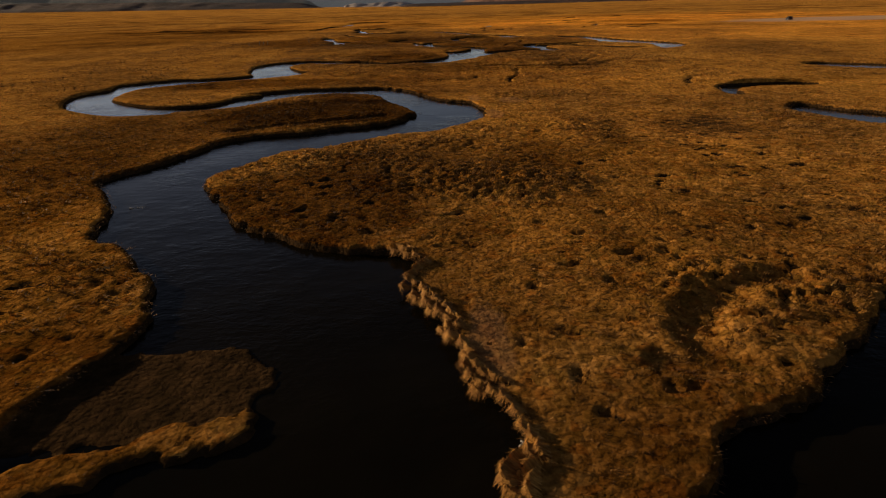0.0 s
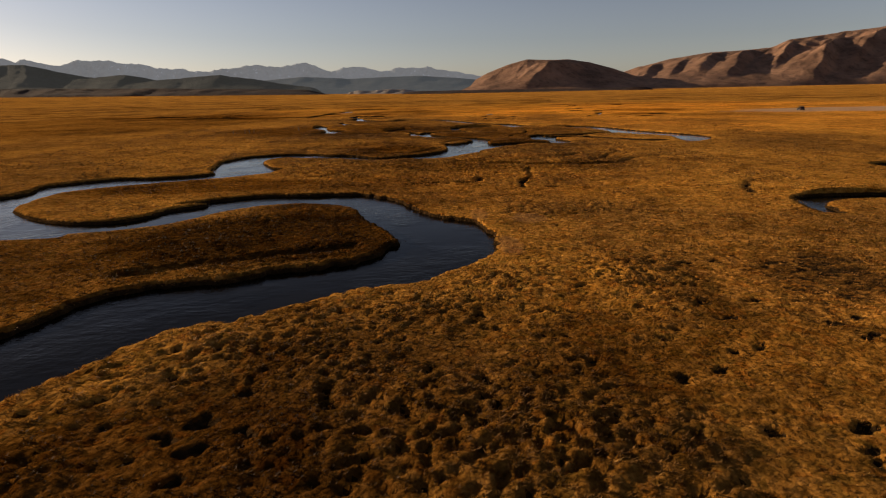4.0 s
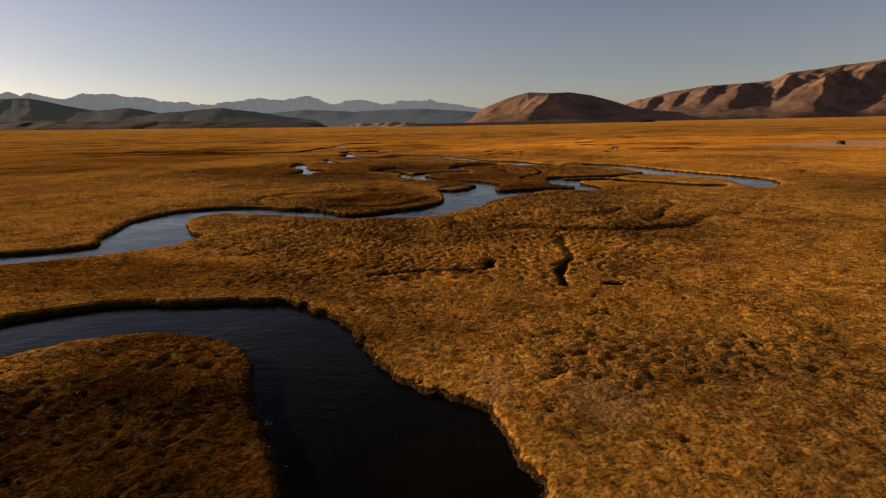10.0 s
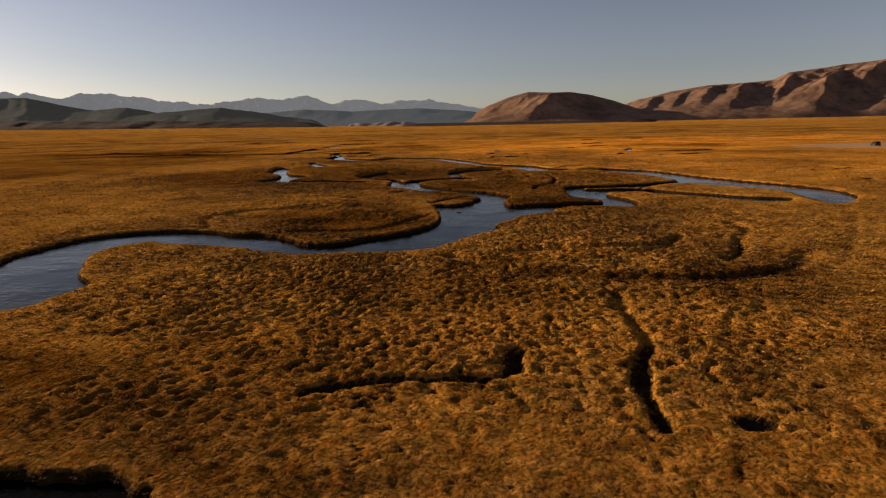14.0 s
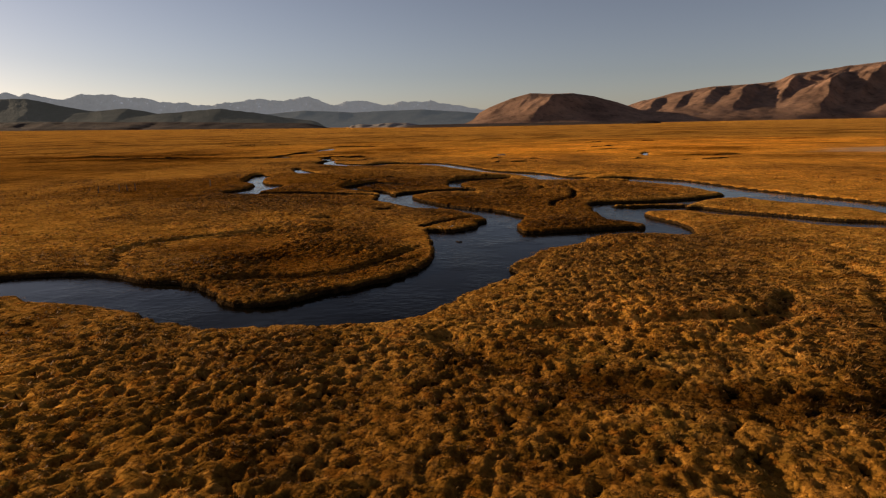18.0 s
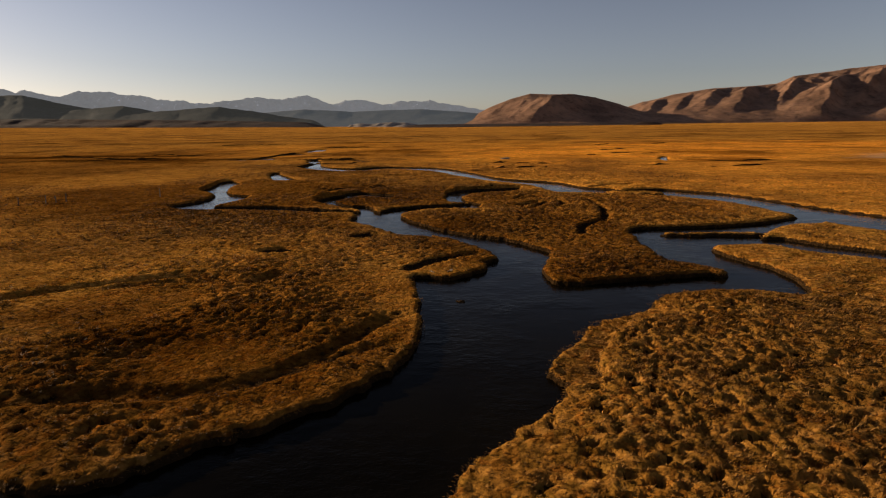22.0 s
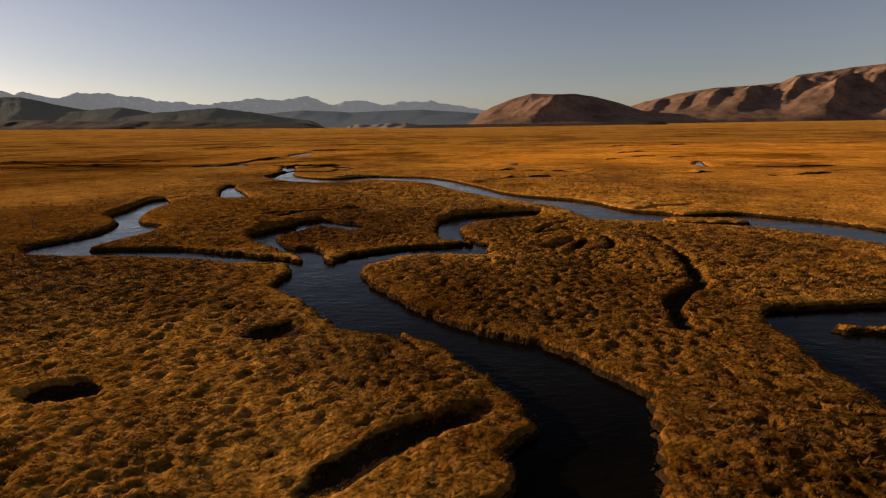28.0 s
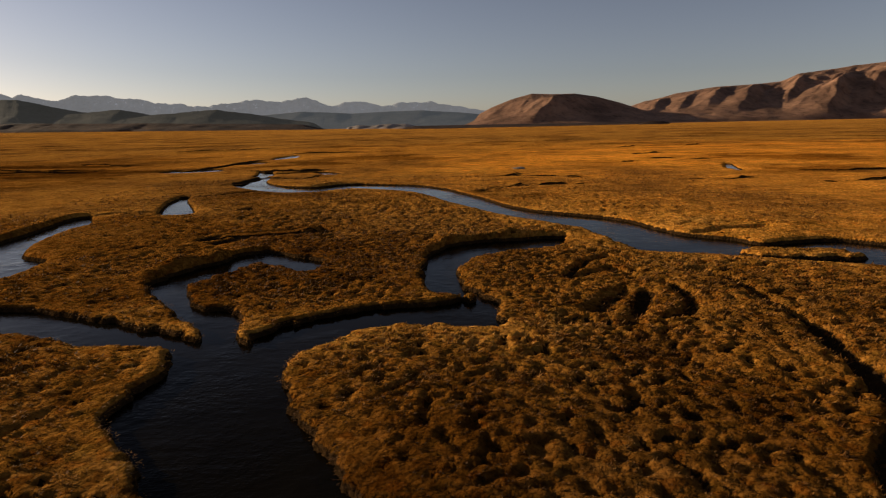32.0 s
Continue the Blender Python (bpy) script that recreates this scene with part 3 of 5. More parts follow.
def lattice(ix, iy, seed):
    h = (ix.astype(np.int64) * 374761393 + iy.astype(np.int64) * 668265263 + seed * 69069) & 0x7FFFFFFF
    h = ((h ^ (h >> 13)) * 1274126177) & 0x7FFFFFFF
    return ((h ^ (h >> 16)) & 0xFFFF) / 65535.0


def vnoise(x, y, seed=0):
    """Smooth lattice noise, 0 to 1."""
    ix, iy = np.floor(x), np.floor(y)
    fx, fy = x - ix, y - iy
    fx, fy = fx * fx * fx * (fx * (fx * 6 - 15) + 10), fy * fy * fy * (fy * (fy * 6 - 15) + 10)
    a, b_ = lattice(ix, iy, seed), lattice(ix + 1, iy, seed)
    c, d = lattice(ix, iy + 1, seed), lattice(ix + 1, iy + 1, seed)
    return (a + (b_ - a) * fx) * (1 - fy) + (c + (d - c) * fx) * fy


def fbm(x, y, octaves=4, seed=0, gain=0.5):
    out, amp, total = 0.0, 1.0, 0.0
    for k in range(octaves):
        c, s = math.cos(0.7 * k), math.sin(0.7 * k)
        out = out + amp * vnoise((c * x - s * y) * 2**k, (s * x + c * y) * 2**k, seed + 17 * k)
        total += amp
        amp *= gain
    return out / total


def spline(points, step):
    """Catmull-Rom samples along control rows of any width."""
    p = np.array(points, float)
    if len(p) < 3:
        n = max(2, int(np.hypot(*(p[-1] - p[0])[:2]) / step) + 1)
        return p[0] + (p[-1] - p[0]) * np.linspace(0, 1, n)[:, None]
    p = np.vstack([2 * p[0] - p[1], p, 2 * p[-1] - p[-2]])
    out = []
    for i in range(1, len(p) - 2):
        n = max(2, int(np.hypot(*(p[i + 1] - p[i])[:2]) / step) + 1)
        u = np.linspace(0, 1, n, endpoint=False)[:, None]
        out.append(0.5 * (2 * p[i] + (p[i + 1] - p[i - 1]) * u + (2 * p[i - 1] - 5 * p[i] + 4 * p[i + 1] - p[i + 2]) * u**2
                          + (3 * p[i] - p[i - 1] - 3 * p[i + 1] + p[i + 2]) * u**3))
    return np.vstack(out + [p[-2:-1]])


def shore_distance(xs, ys, lines, reach):
    """Over the grid xs by ys: metres to the nearest shore, below zero over the water."""
    sd = np.full((len(ys), len(xs)), float(reach))
    for rows in lines:
        for (ax, ay, aw), (bx, by, bw) in zip(rows[:-1], rows[1:]):
            w = max(aw, bw) + reach
            i0, i1 = np.searchsorted(xs, (min(ax, bx) - w, max(ax, bx) + w))
            j0, j1 = np.searchsorted(ys, (min(ay, by) - w, max(ay, by) + w))
            if i0 >= i1 or j0 >= j1:
                continue
            gx, gy = xs[None, i0:i1], ys[j0:j1, None]
            dx, dy = bx - ax, by - ay
            u = np.clip(((gx - ax) * dx + (gy - ay) * dy) / max(dx * dx + dy * dy, 1e-9), 0, 1)
            d = np.hypot(gx - ax - u * dx, gy - ay - u * dy) - (aw + (bw - aw) * u)
            sd[j0:j1, i0:i1] = np.minimum(sd[j0:j1, i0:i1], d)
    return sd


def ring_distance(xs, ys, rings, reach):
    """As shore_distance, for waters given by their closed shores."""
    out = np.full((len(ys), len(xs)), float(reach))
    for ring in rings:
        closed = np.vstack([ring, ring[:1]])
        rows = np.hstack([closed, np.zeros((len(closed), 1))])
        x0, x1 = np.searchsorted(xs, (closed[:, 0].min() - reach, closed[:, 0].max() + reach))
        y0, y1 = np.searchsorted(ys, (closed[:, 1].min() - reach, closed[:, 1].max() + reach))
        d = shore_distance(xs[x0:x1], ys[y0:y1], [rows], reach)
        ax, ay, bx, by = closed[:-1, 0], closed[:-1, 1], closed[1:, 0], closed[1:, 1]
        for j, y in enumerate(ys[y0:y1]):
            cross = np.nonzero((ay <= y) != (by <= y))[0]
            if len(cross):
                at = np.sort(ax[cross] + (y - ay[cross]) / (by[cross] - ay[cross]) * (bx[cross] - ax[cross]))
                d[j] = np.where(np.searchsorted(at, xs[x0:x1]) % 2 == 1, -d[j], d[j])
        out[y0:y1, x0:x1] = np.minimum(out[y0:y1, x0:x1], d)
    return out


def piece(a, b, c, d, step):
    """Samples of a softened Catmull-Rom curve from b up to c."""
    a, b, c, d = (np.array(v, float) for v in (a, b, c, d))
    u = np.linspace(0, 1, max(2, int(np.hypot(*(c - b)) / step) + 1), endpoint=False)[:, None]
    long = np.hypot(*(c - b))
    m0 = (c - a) * 0.45 * min(1.0, 2 * long / max(np.hypot(*(c - a)), 1e-6))
    m1 = (d - b) * 0.45 * min(1.0, 2 * long / max(np.hypot(*(d - b)), 1e-6))
    return (2 * u**3 - 3 * u**2 + 1) * b + (u**3 - 2 * u**2 + u) * m0 + (3 * u**2 - 2 * u**3) * c + (u**3 - u**2) * m1


def closed_spline(points, step):
    """The whole shore round a water."""
    p = [tuple(q) for q in points]
    n = len(p)
    return np.vstack([piece(p[i - 1], p[i], p[(i + 1) % n], p[(i + 2) % n], step) for i in range(n)])


def widening(start, end, step0, rate):
    """Grid lines from start to end whose spacing grows from step0 in proportion."""
    out, v, s = [], start, step0
    while v < end:
        v += s
        s *= 1 + rate
        out.append(v)
    return out


side = widening(14.0, 100.0, 0.17, 0.0145)
side += widening(side[-1], 170.0, side[-1] - side[-2], 0.03)
side += widening(side[-1], 4900, side[-1] - side[-2], 0.07)
core = list(np.arange(-14.0, 14.01, 0.17))
XS = np.array([-v for v in reversed(side)] + core + side)
ahead = widening(215.0, 300.0, 0.185, 0.0078)
ahead += widening(ahead[-1], 520.0, ahead[-1] - ahead[-2], 0.015)
ahead += widening(ahead[-1], 4900, ahead[-1] - ahead[-2], 0.05)
behind = widening(0.0, 900, 0.5, 0.12)
YS = np.array([8.0 - v for v in reversed(behind)] + list(np.arange(8.0, 94.99, 0.2)) + list(np.arange(95.0, 215.01, 0.185)) + ahead)

LINES = [spline(rows, 0.8) for rows in CHANNELS.values()]
RINGS = [closed_spline(rows, 0.7) for rows in SHORES.values()]
DITCH_LINES = [np.hstack([spline(rows, 0.6), np.full((len(spline(rows, 0.6)), 1), half)]) for half, _, rows in DITCHES.values()]
DITCH_DEPTHS = sorted({deep for _, deep, _ in DITCHES.values()})



def hummocks(x, y, cell, seed):
    """Rounded grass hummocks, height 0 to 1."""
    x, y = x / cell, y / cell
    ix, iy = np.floor(x), np.floor(y)
    best = np.full(x.shape, 9.0)
    for i in (-1, 0, 1):
        for j in (-1, 0, 1):
            cx, cy = ix + i + lattice(ix + i, iy + j, seed), iy + j + lattice(ix + i, iy + j, seed + 5)
            best = np.minimum(best, ((x - cx) ** 2 + (y - cy) ** 2) / (0.45 + 0.60 * lattice(ix + i, iy + j, seed + 9)) ** 2)
    return np.clip(1 - best, 0, 1) ** 0.5


def hollows(x, y, cell, seed):
    """Small scattered hollows between the tufts, 1 at the bottom."""
    out = np.zeros(x.shape)
    ix, iy = np.floor(x / cell), np.floor(y / cell)
    for i in (-1, 0, 1):
        for j in (-1, 0, 1):
            q = lattice(ix + i, iy + j, seed + 2)
            cx, cy = (ix + i + lattice(ix + i, iy + j, seed)) * cell, (iy + j + lattice(ix + i, iy + j, seed + 1)) * cell
            d = np.hypot(x - cx, (y - cy) * 1.5) / (0.10 + 0.36 * q)
            out = np.maximum(out, np.clip(1 - d * d, 0, 1) ** 0.6 * (q > 0.55))
    return out


def roughness(x, y):
    """Smooth sward, 0, to hummocky meadow, 1; rougher upstream, low turf on the west bank."""
    west = np.clip((2 - x) / 6, 0, 1) * np.clip((y - 134) / 6, 0, 1) * np.clip((172 - y) / 8, 0, 1)
    return np.clip(0.12 * np.clip((68 - y) / 20, 0, 1) - 0.5 * west + (fbm(x * 0.10, y * 0.10, 4, 14) - 0.36) * 2.2 - 0.22 + 0.84 * np.clip((y - 88) / 30, 0, 1), 0.05, 1.15)


def relief(xs, ys):
    """Height of the plain over a grid, and the metres to the shore."""
    gx, gy = np.meshgrid(xs, ys)
    sd = np.minimum(shore_distance(xs, ys, LINES, 9.0), ring_distance(xs, ys, RINGS, 9.0))
    gap = np.maximum(np.gradient(xs)[None, :], np.gradient(ys)[:, None])
    wob = (fbm(gx * 0.35, gy * 0.35, 3, 5) - 0.5) * 0.8 * np.clip((0.55 - gap) / 0.3, 0, 1) + (fbm(gx * 1.5, gy * 1.5, 2, 9) - 0.5) * 0.8 * np.clip((0.4 - gap) / 0.2, 0, 1)
    sd = sd + wob * np.clip((8.0 - np.abs(sd)) / 8, 0, 1) * 0.9
    sd = sd - 0.4 * (gx < -5) * np.clip((gy - 192) / 4, 0, 1) * np.clip((262 - gy) / 6, 0, 1)   # the narrow west streams stand brim-full
    cut = np.zeros(gx.shape)
    edge = (fbm(gx * 0.8, gy * 0.8, 3, 31) - 0.5) * 0.6
    for deep in DITCH_DEPTHS:
        dd = shore_distance(xs, ys, [rows for rows, (_, d, _) in zip(DITCH_LINES, DITCHES.values()) if d == deep], 3.0) + edge
        cut = np.maximum(cut, deep * np.clip(1 - np.maximum(dd, 0) / (0.45 + 0.4 * (deep < 0.3)), 0, 1) ** 0.9)
    away = np.hypot(np.maximum(np.abs(gx) - 40, 0), np.maximum(gy - 230, 0) + np.maximum(-gy, 0))
    fade = np.clip(1 - away / 260, 0.15, 1)
    far_lift = np.clip((np.hypot(gx, gy) - 450) / 1500, 0, 1) * (0.0105 * np.maximum(-gx, 0) + 6.0)
    rough = roughness(gx, gy)
    wx, wy = gx + (fbm(gx * 1.8, gy * 1.8, 2, 77) - 0.5) * 0.45, gy + (fbm(gx * 1.8, gy * 1.8, 2, 78) - 0.5) * 0.45
    small, large = hummocks(wx, wy, 0.43, 3), hummocks(wx, wy, 1.25, 8)
    upper = np.clip((gy - 150) / 25, 0, 1)   # bigger, looser tussocks upstream
    loose = hummocks(wx, wy, 0.55, 12)
    crest = np.where(gap < 0.42, 1.25 * ((1 - upper) * small + upper * loose) + 0.35 * large, 1.0)
    small, large = small * np.clip((0.34 - gap) / 0.12, 0, 1) * (1 - upper), large * np.clip((0.8 - gap) / 0.3, 0, 1)
    lumps = loose * np.clip((0.7 - gap) / 0.3, 0, 1) * upper * (0.20 + 0.10 * np.clip((gx + 4) / 8, 0, 1)) + small * (0.03 + 0.37 * rough) + large * (0.03 + 0.025 * rough + 0.12 * rough * np.clip((gap - 0.2) / 0.15, 0, 1))
    z = lumps + (fbm(gx * 0.05, gy * 0.05, 3, 8) - 0.5) * 0.5 * fade + (fbm(gx * 3.1, gy * 3.1, 2, 4) - 0.5) * 0.06 * fade - 0.16 + 0.16 * np.clip((gap - 0.3) / 0.4, 0, 1)
    cut = np.maximum(cut, hollows(wx + 1.6 * (wx - gx), wy + 1.2 * (wy - gy), 1.9, 21) * 0.22 * (gap < 0.3) * np.clip((74 - gy) / 20, 0.12, 1))
    z = np.maximum(z - cut - lumps * np.clip(cut * 2.2, 0, 1), WATER_Z + 0.04)
    rim = np.clip(sd / 0.9, 0, 1)
    z = z * (0.25 + 0.75 * np.clip(sd / 3.0, 0, 1)) * (0.4 + 0.6 * np.maximum(rim, gap < 0.2))
    slope = np.minimum(0.46 + 1.7 * np.maximum(gap - 0.17, 0), 6.0)
    land = np.clip((sd + 0.28 + 0.62 * (slope - 0.46)) / slope, 0, 1)
    land = land * land * (3 - 2 * land)
    z = z * land + (-1.3) * (1 - land)
    for ax, ay, bx, by, half, tall in RIMS:
        dx, dy = bx - ax, by - ay
        u = np.clip(((gx - ax) * dx + (gy - ay) * dy) / (dx * dx + dy * dy), 0, 1)
        z = z + tall * land * np.clip(1 - np.hypot(gx - ax - u * dx, gy - ay - u * dy) / half, 0, 1)
    for ax, ay, bx, by, half, top in SHELVES:
        dx, dy = bx - ax, by - ay
        u = np.clip(((gx - ax) * dx + (gy - ay) * dy) / (dx * dx + dy * dy), 0, 1)
        d = np.hypot(gx - ax - u * dx, gy - ay - u * dy) + (fbm(gx * 0.9, gy * 0.9, 3, 50) - 0.5) * 1.3
        z = np.maximum(z, top + 0.5 * (lumps - 0.1) - 0.9 * np.clip((d - half) / 0.5, 0, 1))
    z = z + far_lift
    return gx, gy, z, sd, crest


def grid_mesh(name, gx, gy, z, mats, index=None):
    ny, nx = z.shape
    me = bpy.data.meshes.new(name)
    co = np.stack([gx, gy, z], -1).reshape(-1, 3)
    a = (np.arange(ny - 1)[:, None] * nx + np.arange(nx - 1)[None]).ravel()
    quads = np.stack([a, a + 1, a + nx + 1, a + nx], 1)
    me.vertices.add(len(co))
    me.vertices.foreach_set("co", co.astype(np.float32).ravel())
    me.loops.add(quads.size)
    me.loops.foreach_set("vertex_index", quads.astype(np.int32).ravel())
    me.polygons.add(len(quads))
    me.polygons.foreach_set("loop_start", np.arange(0, quads.size, 4, dtype=np.int32))
    for m in mats:
        me.materials.append(m)
    if index is not None:
        me.polygons.foreach_set("material_index", index.astype(np.int32).ravel())
    me.update(calc_edges=True)
    me.polygons.foreach_set("use_smooth", np.ones(len(quads), dtype=bool))
    return me


gx, gy, gz, gsd, gtop = relief(XS, YS)
between = ((gtop[:-1, :-1] + gtop[1:, 1:]) / 2 < 0.24 + 0.3 * roughness(gx, gy)[:-1, :-1])   # dark ground between the tussocks, the gap shade put into its colour
ground = new("ground", grid_mesh("ground", gx, gy, gz, [M_meadow, M_gap_shade], between.astype(int)))
tagged(ground, "wide plain of golden dry grass cut by winding banks", "meadow", kind="structure")

bm = bmesh.new()
for x, y in ((-150, -300), (130, -300), (130, 560), (-150, 560)):
    bm.verts.new((x, y, WATER_Z))
bm.faces.new(bm.verts)
me = bpy.data.meshes.new("water")
bm.to_mesh(me)
bm.free()
me.materials.append(M_water)
water = tagged(new("water", me), "dark still river water winding through the meadow", "river", kind="structure")


# ---- grass ----
def tri_mesh(name, verts, tris, mat, smooth):
    me = bpy.data.meshes.new(name)
    me.vertices.add(len(verts))
    me.vertices.foreach_set("co", verts.astype(np.float32).ravel())
    me.loops.add(tris.size)
    me.loops.foreach_set("vertex_index", tris.astype(np.int32).ravel())
    me.polygons.add(len(tris))
    me.polygons.foreach_set("loop_start", np.arange(0, tris.size, 3, dtype=np.int32))
    me.materials.append(mat)
    me.update(calc_edges=True)
    me.polygons.foreach_set("use_smooth", smooth)
    return me


def blades(name, x, y, z, way, length, width, rise, mat, rng):
    """Single leaning blades, one triangle each; way: where each leans, as x and y."""
    n = len(x)
    turn = np.arctan2(way[1], way[0]) + math.pi / 2 + rng.uniform(-0.8, 0.8, n)
    wx, wy = np.cos(turn) * width, np.sin(turn) * width
    zb = z - 0.04
    v = np.stack([np.stack([x - wx, y - wy, zb], -1), np.stack([x + wx, y + wy, zb], -1),
                  np.stack([x + way[0] * length, y + way[1] * length, z + rise * length], -1)], 1).reshape(-1, 3)
    tris = np.arange(len(v)).reshape(-1, 3)
    return tri_mesh(name, v, tris, mat, np.zeros(len(tris), dtype=bool))


def sample(grid, x, y):
    i = np.clip(np.searchsorted(XS, x) - 1, 0, len(XS) - 2)
    j = np.clip(np.searchsorted(YS, y) - 1, 0, len(YS) - 2)
    u, v = (x - XS[i]) / (XS[i + 1] - XS[i]), (y - YS[j]) / (YS[j + 1] - YS[j])
    return (grid[j, i] * (1 - u) + grid[j, i + 1] * u) * (1 - v) + (grid[j + 1, i] * (1 - u) + grid[j + 1, i + 1] * u) * v


rng = np.random.default_rng(7)


def scatter(x0, x1, y0, y1, per_m2):
    step = 1 / math.sqrt(per_m2)
    ax, ay = np.meshgrid(np.arange(x0, x1, step), np.arange(y0, y1, step))
    ax, ay = ax.ravel(), ay.ravel()
    return ax + rng.uniform(-0.6, 0.6, len(ax)) * step, ay + rng.uniform(-0.6, 0.6, len(ay)) * step


def thatch(name, areas, size, label):
    """Short turf between the tufts, single blades."""
    px, py = (np.concatenate(v) for v in zip(*[scatter(*area) for area in areas]))
    sd, z = sample(gsd, px, py), sample(gz, px, py)
    keep = ((sd > 0.05) | (z > WATER_Z + 0.09)) & ((roughness(px, py) < 0.55) | (sample(gtop, px, py) > 0.75))
    px, py, z = px[keep], py[keep], z[keep]
    n = len(px)
    way = (0.25 + rng.normal(0, 0.45, n), -0.15 + rng.normal(0, 0.45, n))
    length = size * rng.uniform(0.06, 0.17, n)
    ob = new(name, blades(name, px, py, z, way, length, size * rng.uniform(0.010, 0.022, n), rng.uniform(0.2, 0.9, n), M_grass, rng))
    return tagged(ob, label, "grass", kind="stuff")


def tufts(name, areas, size, count, label):
    """Tussocks of broad dry leaves that lean outwards and with the wind."""
    px, py = (np.concatenate(v) for v in zip(*[scatter(*area) for area in areas]))
    rough = roughness(px, py)
    sd, z = sample(gsd, px, py), sample(gz, px, py)
    clump = fbm(px * 0.7, py * 0.7, 3, 61)
    crown = np.clip((sample(gtop, px, py) - 0.45) * 2.2, 0.04, 1)   # the tussocks crown the hummocks; the gaps stay bare
    crown = 1 - (1 - crown) * np.clip(rough * 1.6, 0, 1)
    keep = ((sd > 0.2) | (z > WATER_Z + 0.12)) & (z > -0.36) & (rng.uniform(0, 1, len(px)) < (0.25 + 1.3 * np.clip(clump - 0.2, 0, 1)) * crown)
    px, py, rough, clump, sd = px[keep], py[keep], rough[keep], clump[keep], sd[keep]
    n = len(px)
    grown = rng.uniform(0.45, 1.25, n) * (0.7 + 0.6 * clump) * np.clip(0.5 + 0.25 * sd, 0.5, 1)   # lower along the water
    tall, wide = size * (0.11 + 0.15 * rough) * grown, size * (0.11 + 0.12 * rough) * grown * rng.uniform(0.8, 1.25, n)
    upper = np.clip((py - 80) / 25, 0, 1)   # shorter, denser leaves upstream
    tall, wide, thick = tall * (1 - 0.25 * upper), wide * (1 - 0.35 * upper), 1 + 0.3 * upper
    px, py, tall, wide, thick = (np.repeat(v, count) for v in (px, py, tall, wide, thick))
    n = len(px)
    turn, out = rng.uniform(0, 2 * math.pi, n), np.sqrt(rng.uniform(0, 1, n))
    cx, cy = np.cos(turn), np.sin(turn)
    bx, by = px + cx * wide * out, py + cy * wide * out * 0.8
    bz = sample(gz, bx, by) - 0.03
    half = size * thick * rng.uniform(0.018, 0.05, n)
    far = tall * rng.uniform(0.15, 0.75, n)
    wind = tall * rng.uniform(0.1, 0.7, n)
    tip = np.stack([bx + cx * far + 0.8 * wind, by + cy * far - 0.5 * wind, bz + tall * rng.uniform(0.5, 1.15, n) * (1 - 0.45 * out * out)], -1)
    v = np.stack([np.stack([bx - cy * half, by + cx * half, bz], -1), np.stack([bx + cy * half, by - cx * half, bz], -1), tip], 1).reshape(-1, 3)
    tris = np.arange(len(v)).reshape(-1, 3)
    ob = new(name, tri_mesh(name, v, tris, M_grass, np.zeros(len(tris), dtype=bool)))
    return tagged(ob, label, "grass", kind="stuff")


thatch("short_grass", [(-16, 16, 9, 190, 18), (-42, -16, 16, 205, 6), (16, 42, 16, 205, 6)], 1.0, "short golden turf between the tussocks")
tufts("grass_tussocks", [(-16, 16, 8, 190, 12.0)], 0.9, 9, "tufted golden dry grass standing in dense tussocks")
tufts("grass_tussocks", [(-42, -16, 16, 215, 4.2), (16, 42, 16, 215, 4.2), (-16, 16, 190, 225, 5)], 1.35, 8, "golden dry grass tussocks beside the river bends")
tufts("grass_tussocks", [(-85, -42, 40, 240, 0.9), (42, 85, 40, 240, 0.9), (-55, 55, 225, 300, 0.9)], 1.5, 7, "rough golden grass farther out on the plain")


def bank_grass(name, area, per_m, label):
    """Matted grass that spills over the edge of the bank towards the water, in bunches."""
    px, py = scatter(*area, per_m)
    sd = sample(gsd, px, py)
    bunch = fbm(px * 1.5, py * 1.5, 2, 91)
    keep = (sd > -0.14) & (sd < 0.30) & (rng.uniform(0, 1, len(px)) < 0.25 + 1.6 * np.clip(bunch - 0.3, 0, 1))
    px, py, bunch = px[keep], py[keep], bunch[keep]
    e = 0.3
    dx = sample(gsd, px + e, py) - sample(gsd, px - e, py)
    dy = sample(gsd, px, py + e) - sample(gsd, px, py - e)
    L = np.hypot(dx, dy) + 1e-6
    n = len(px)
    z = np.maximum(sample(gz, px, py), -0.16) + 0.05
    way = (-0.8 * dx / L + rng.normal(0, 0.25, n), -0.8 * dy / L + rng.normal(0, 0.25, n))
    length = (0.06 + 0.15 * np.clip(bunch, 0, 1)) * rng.uniform(0.5, 1.2, n)
    ob = new(name, blades(name, px, py, z, way, length, rng.uniform(0.012, 0.03, n), rng.uniform(-0.8, 0.3, n), M_grass, rng))
    return tagged(ob, label, "grass", kind="stuff")


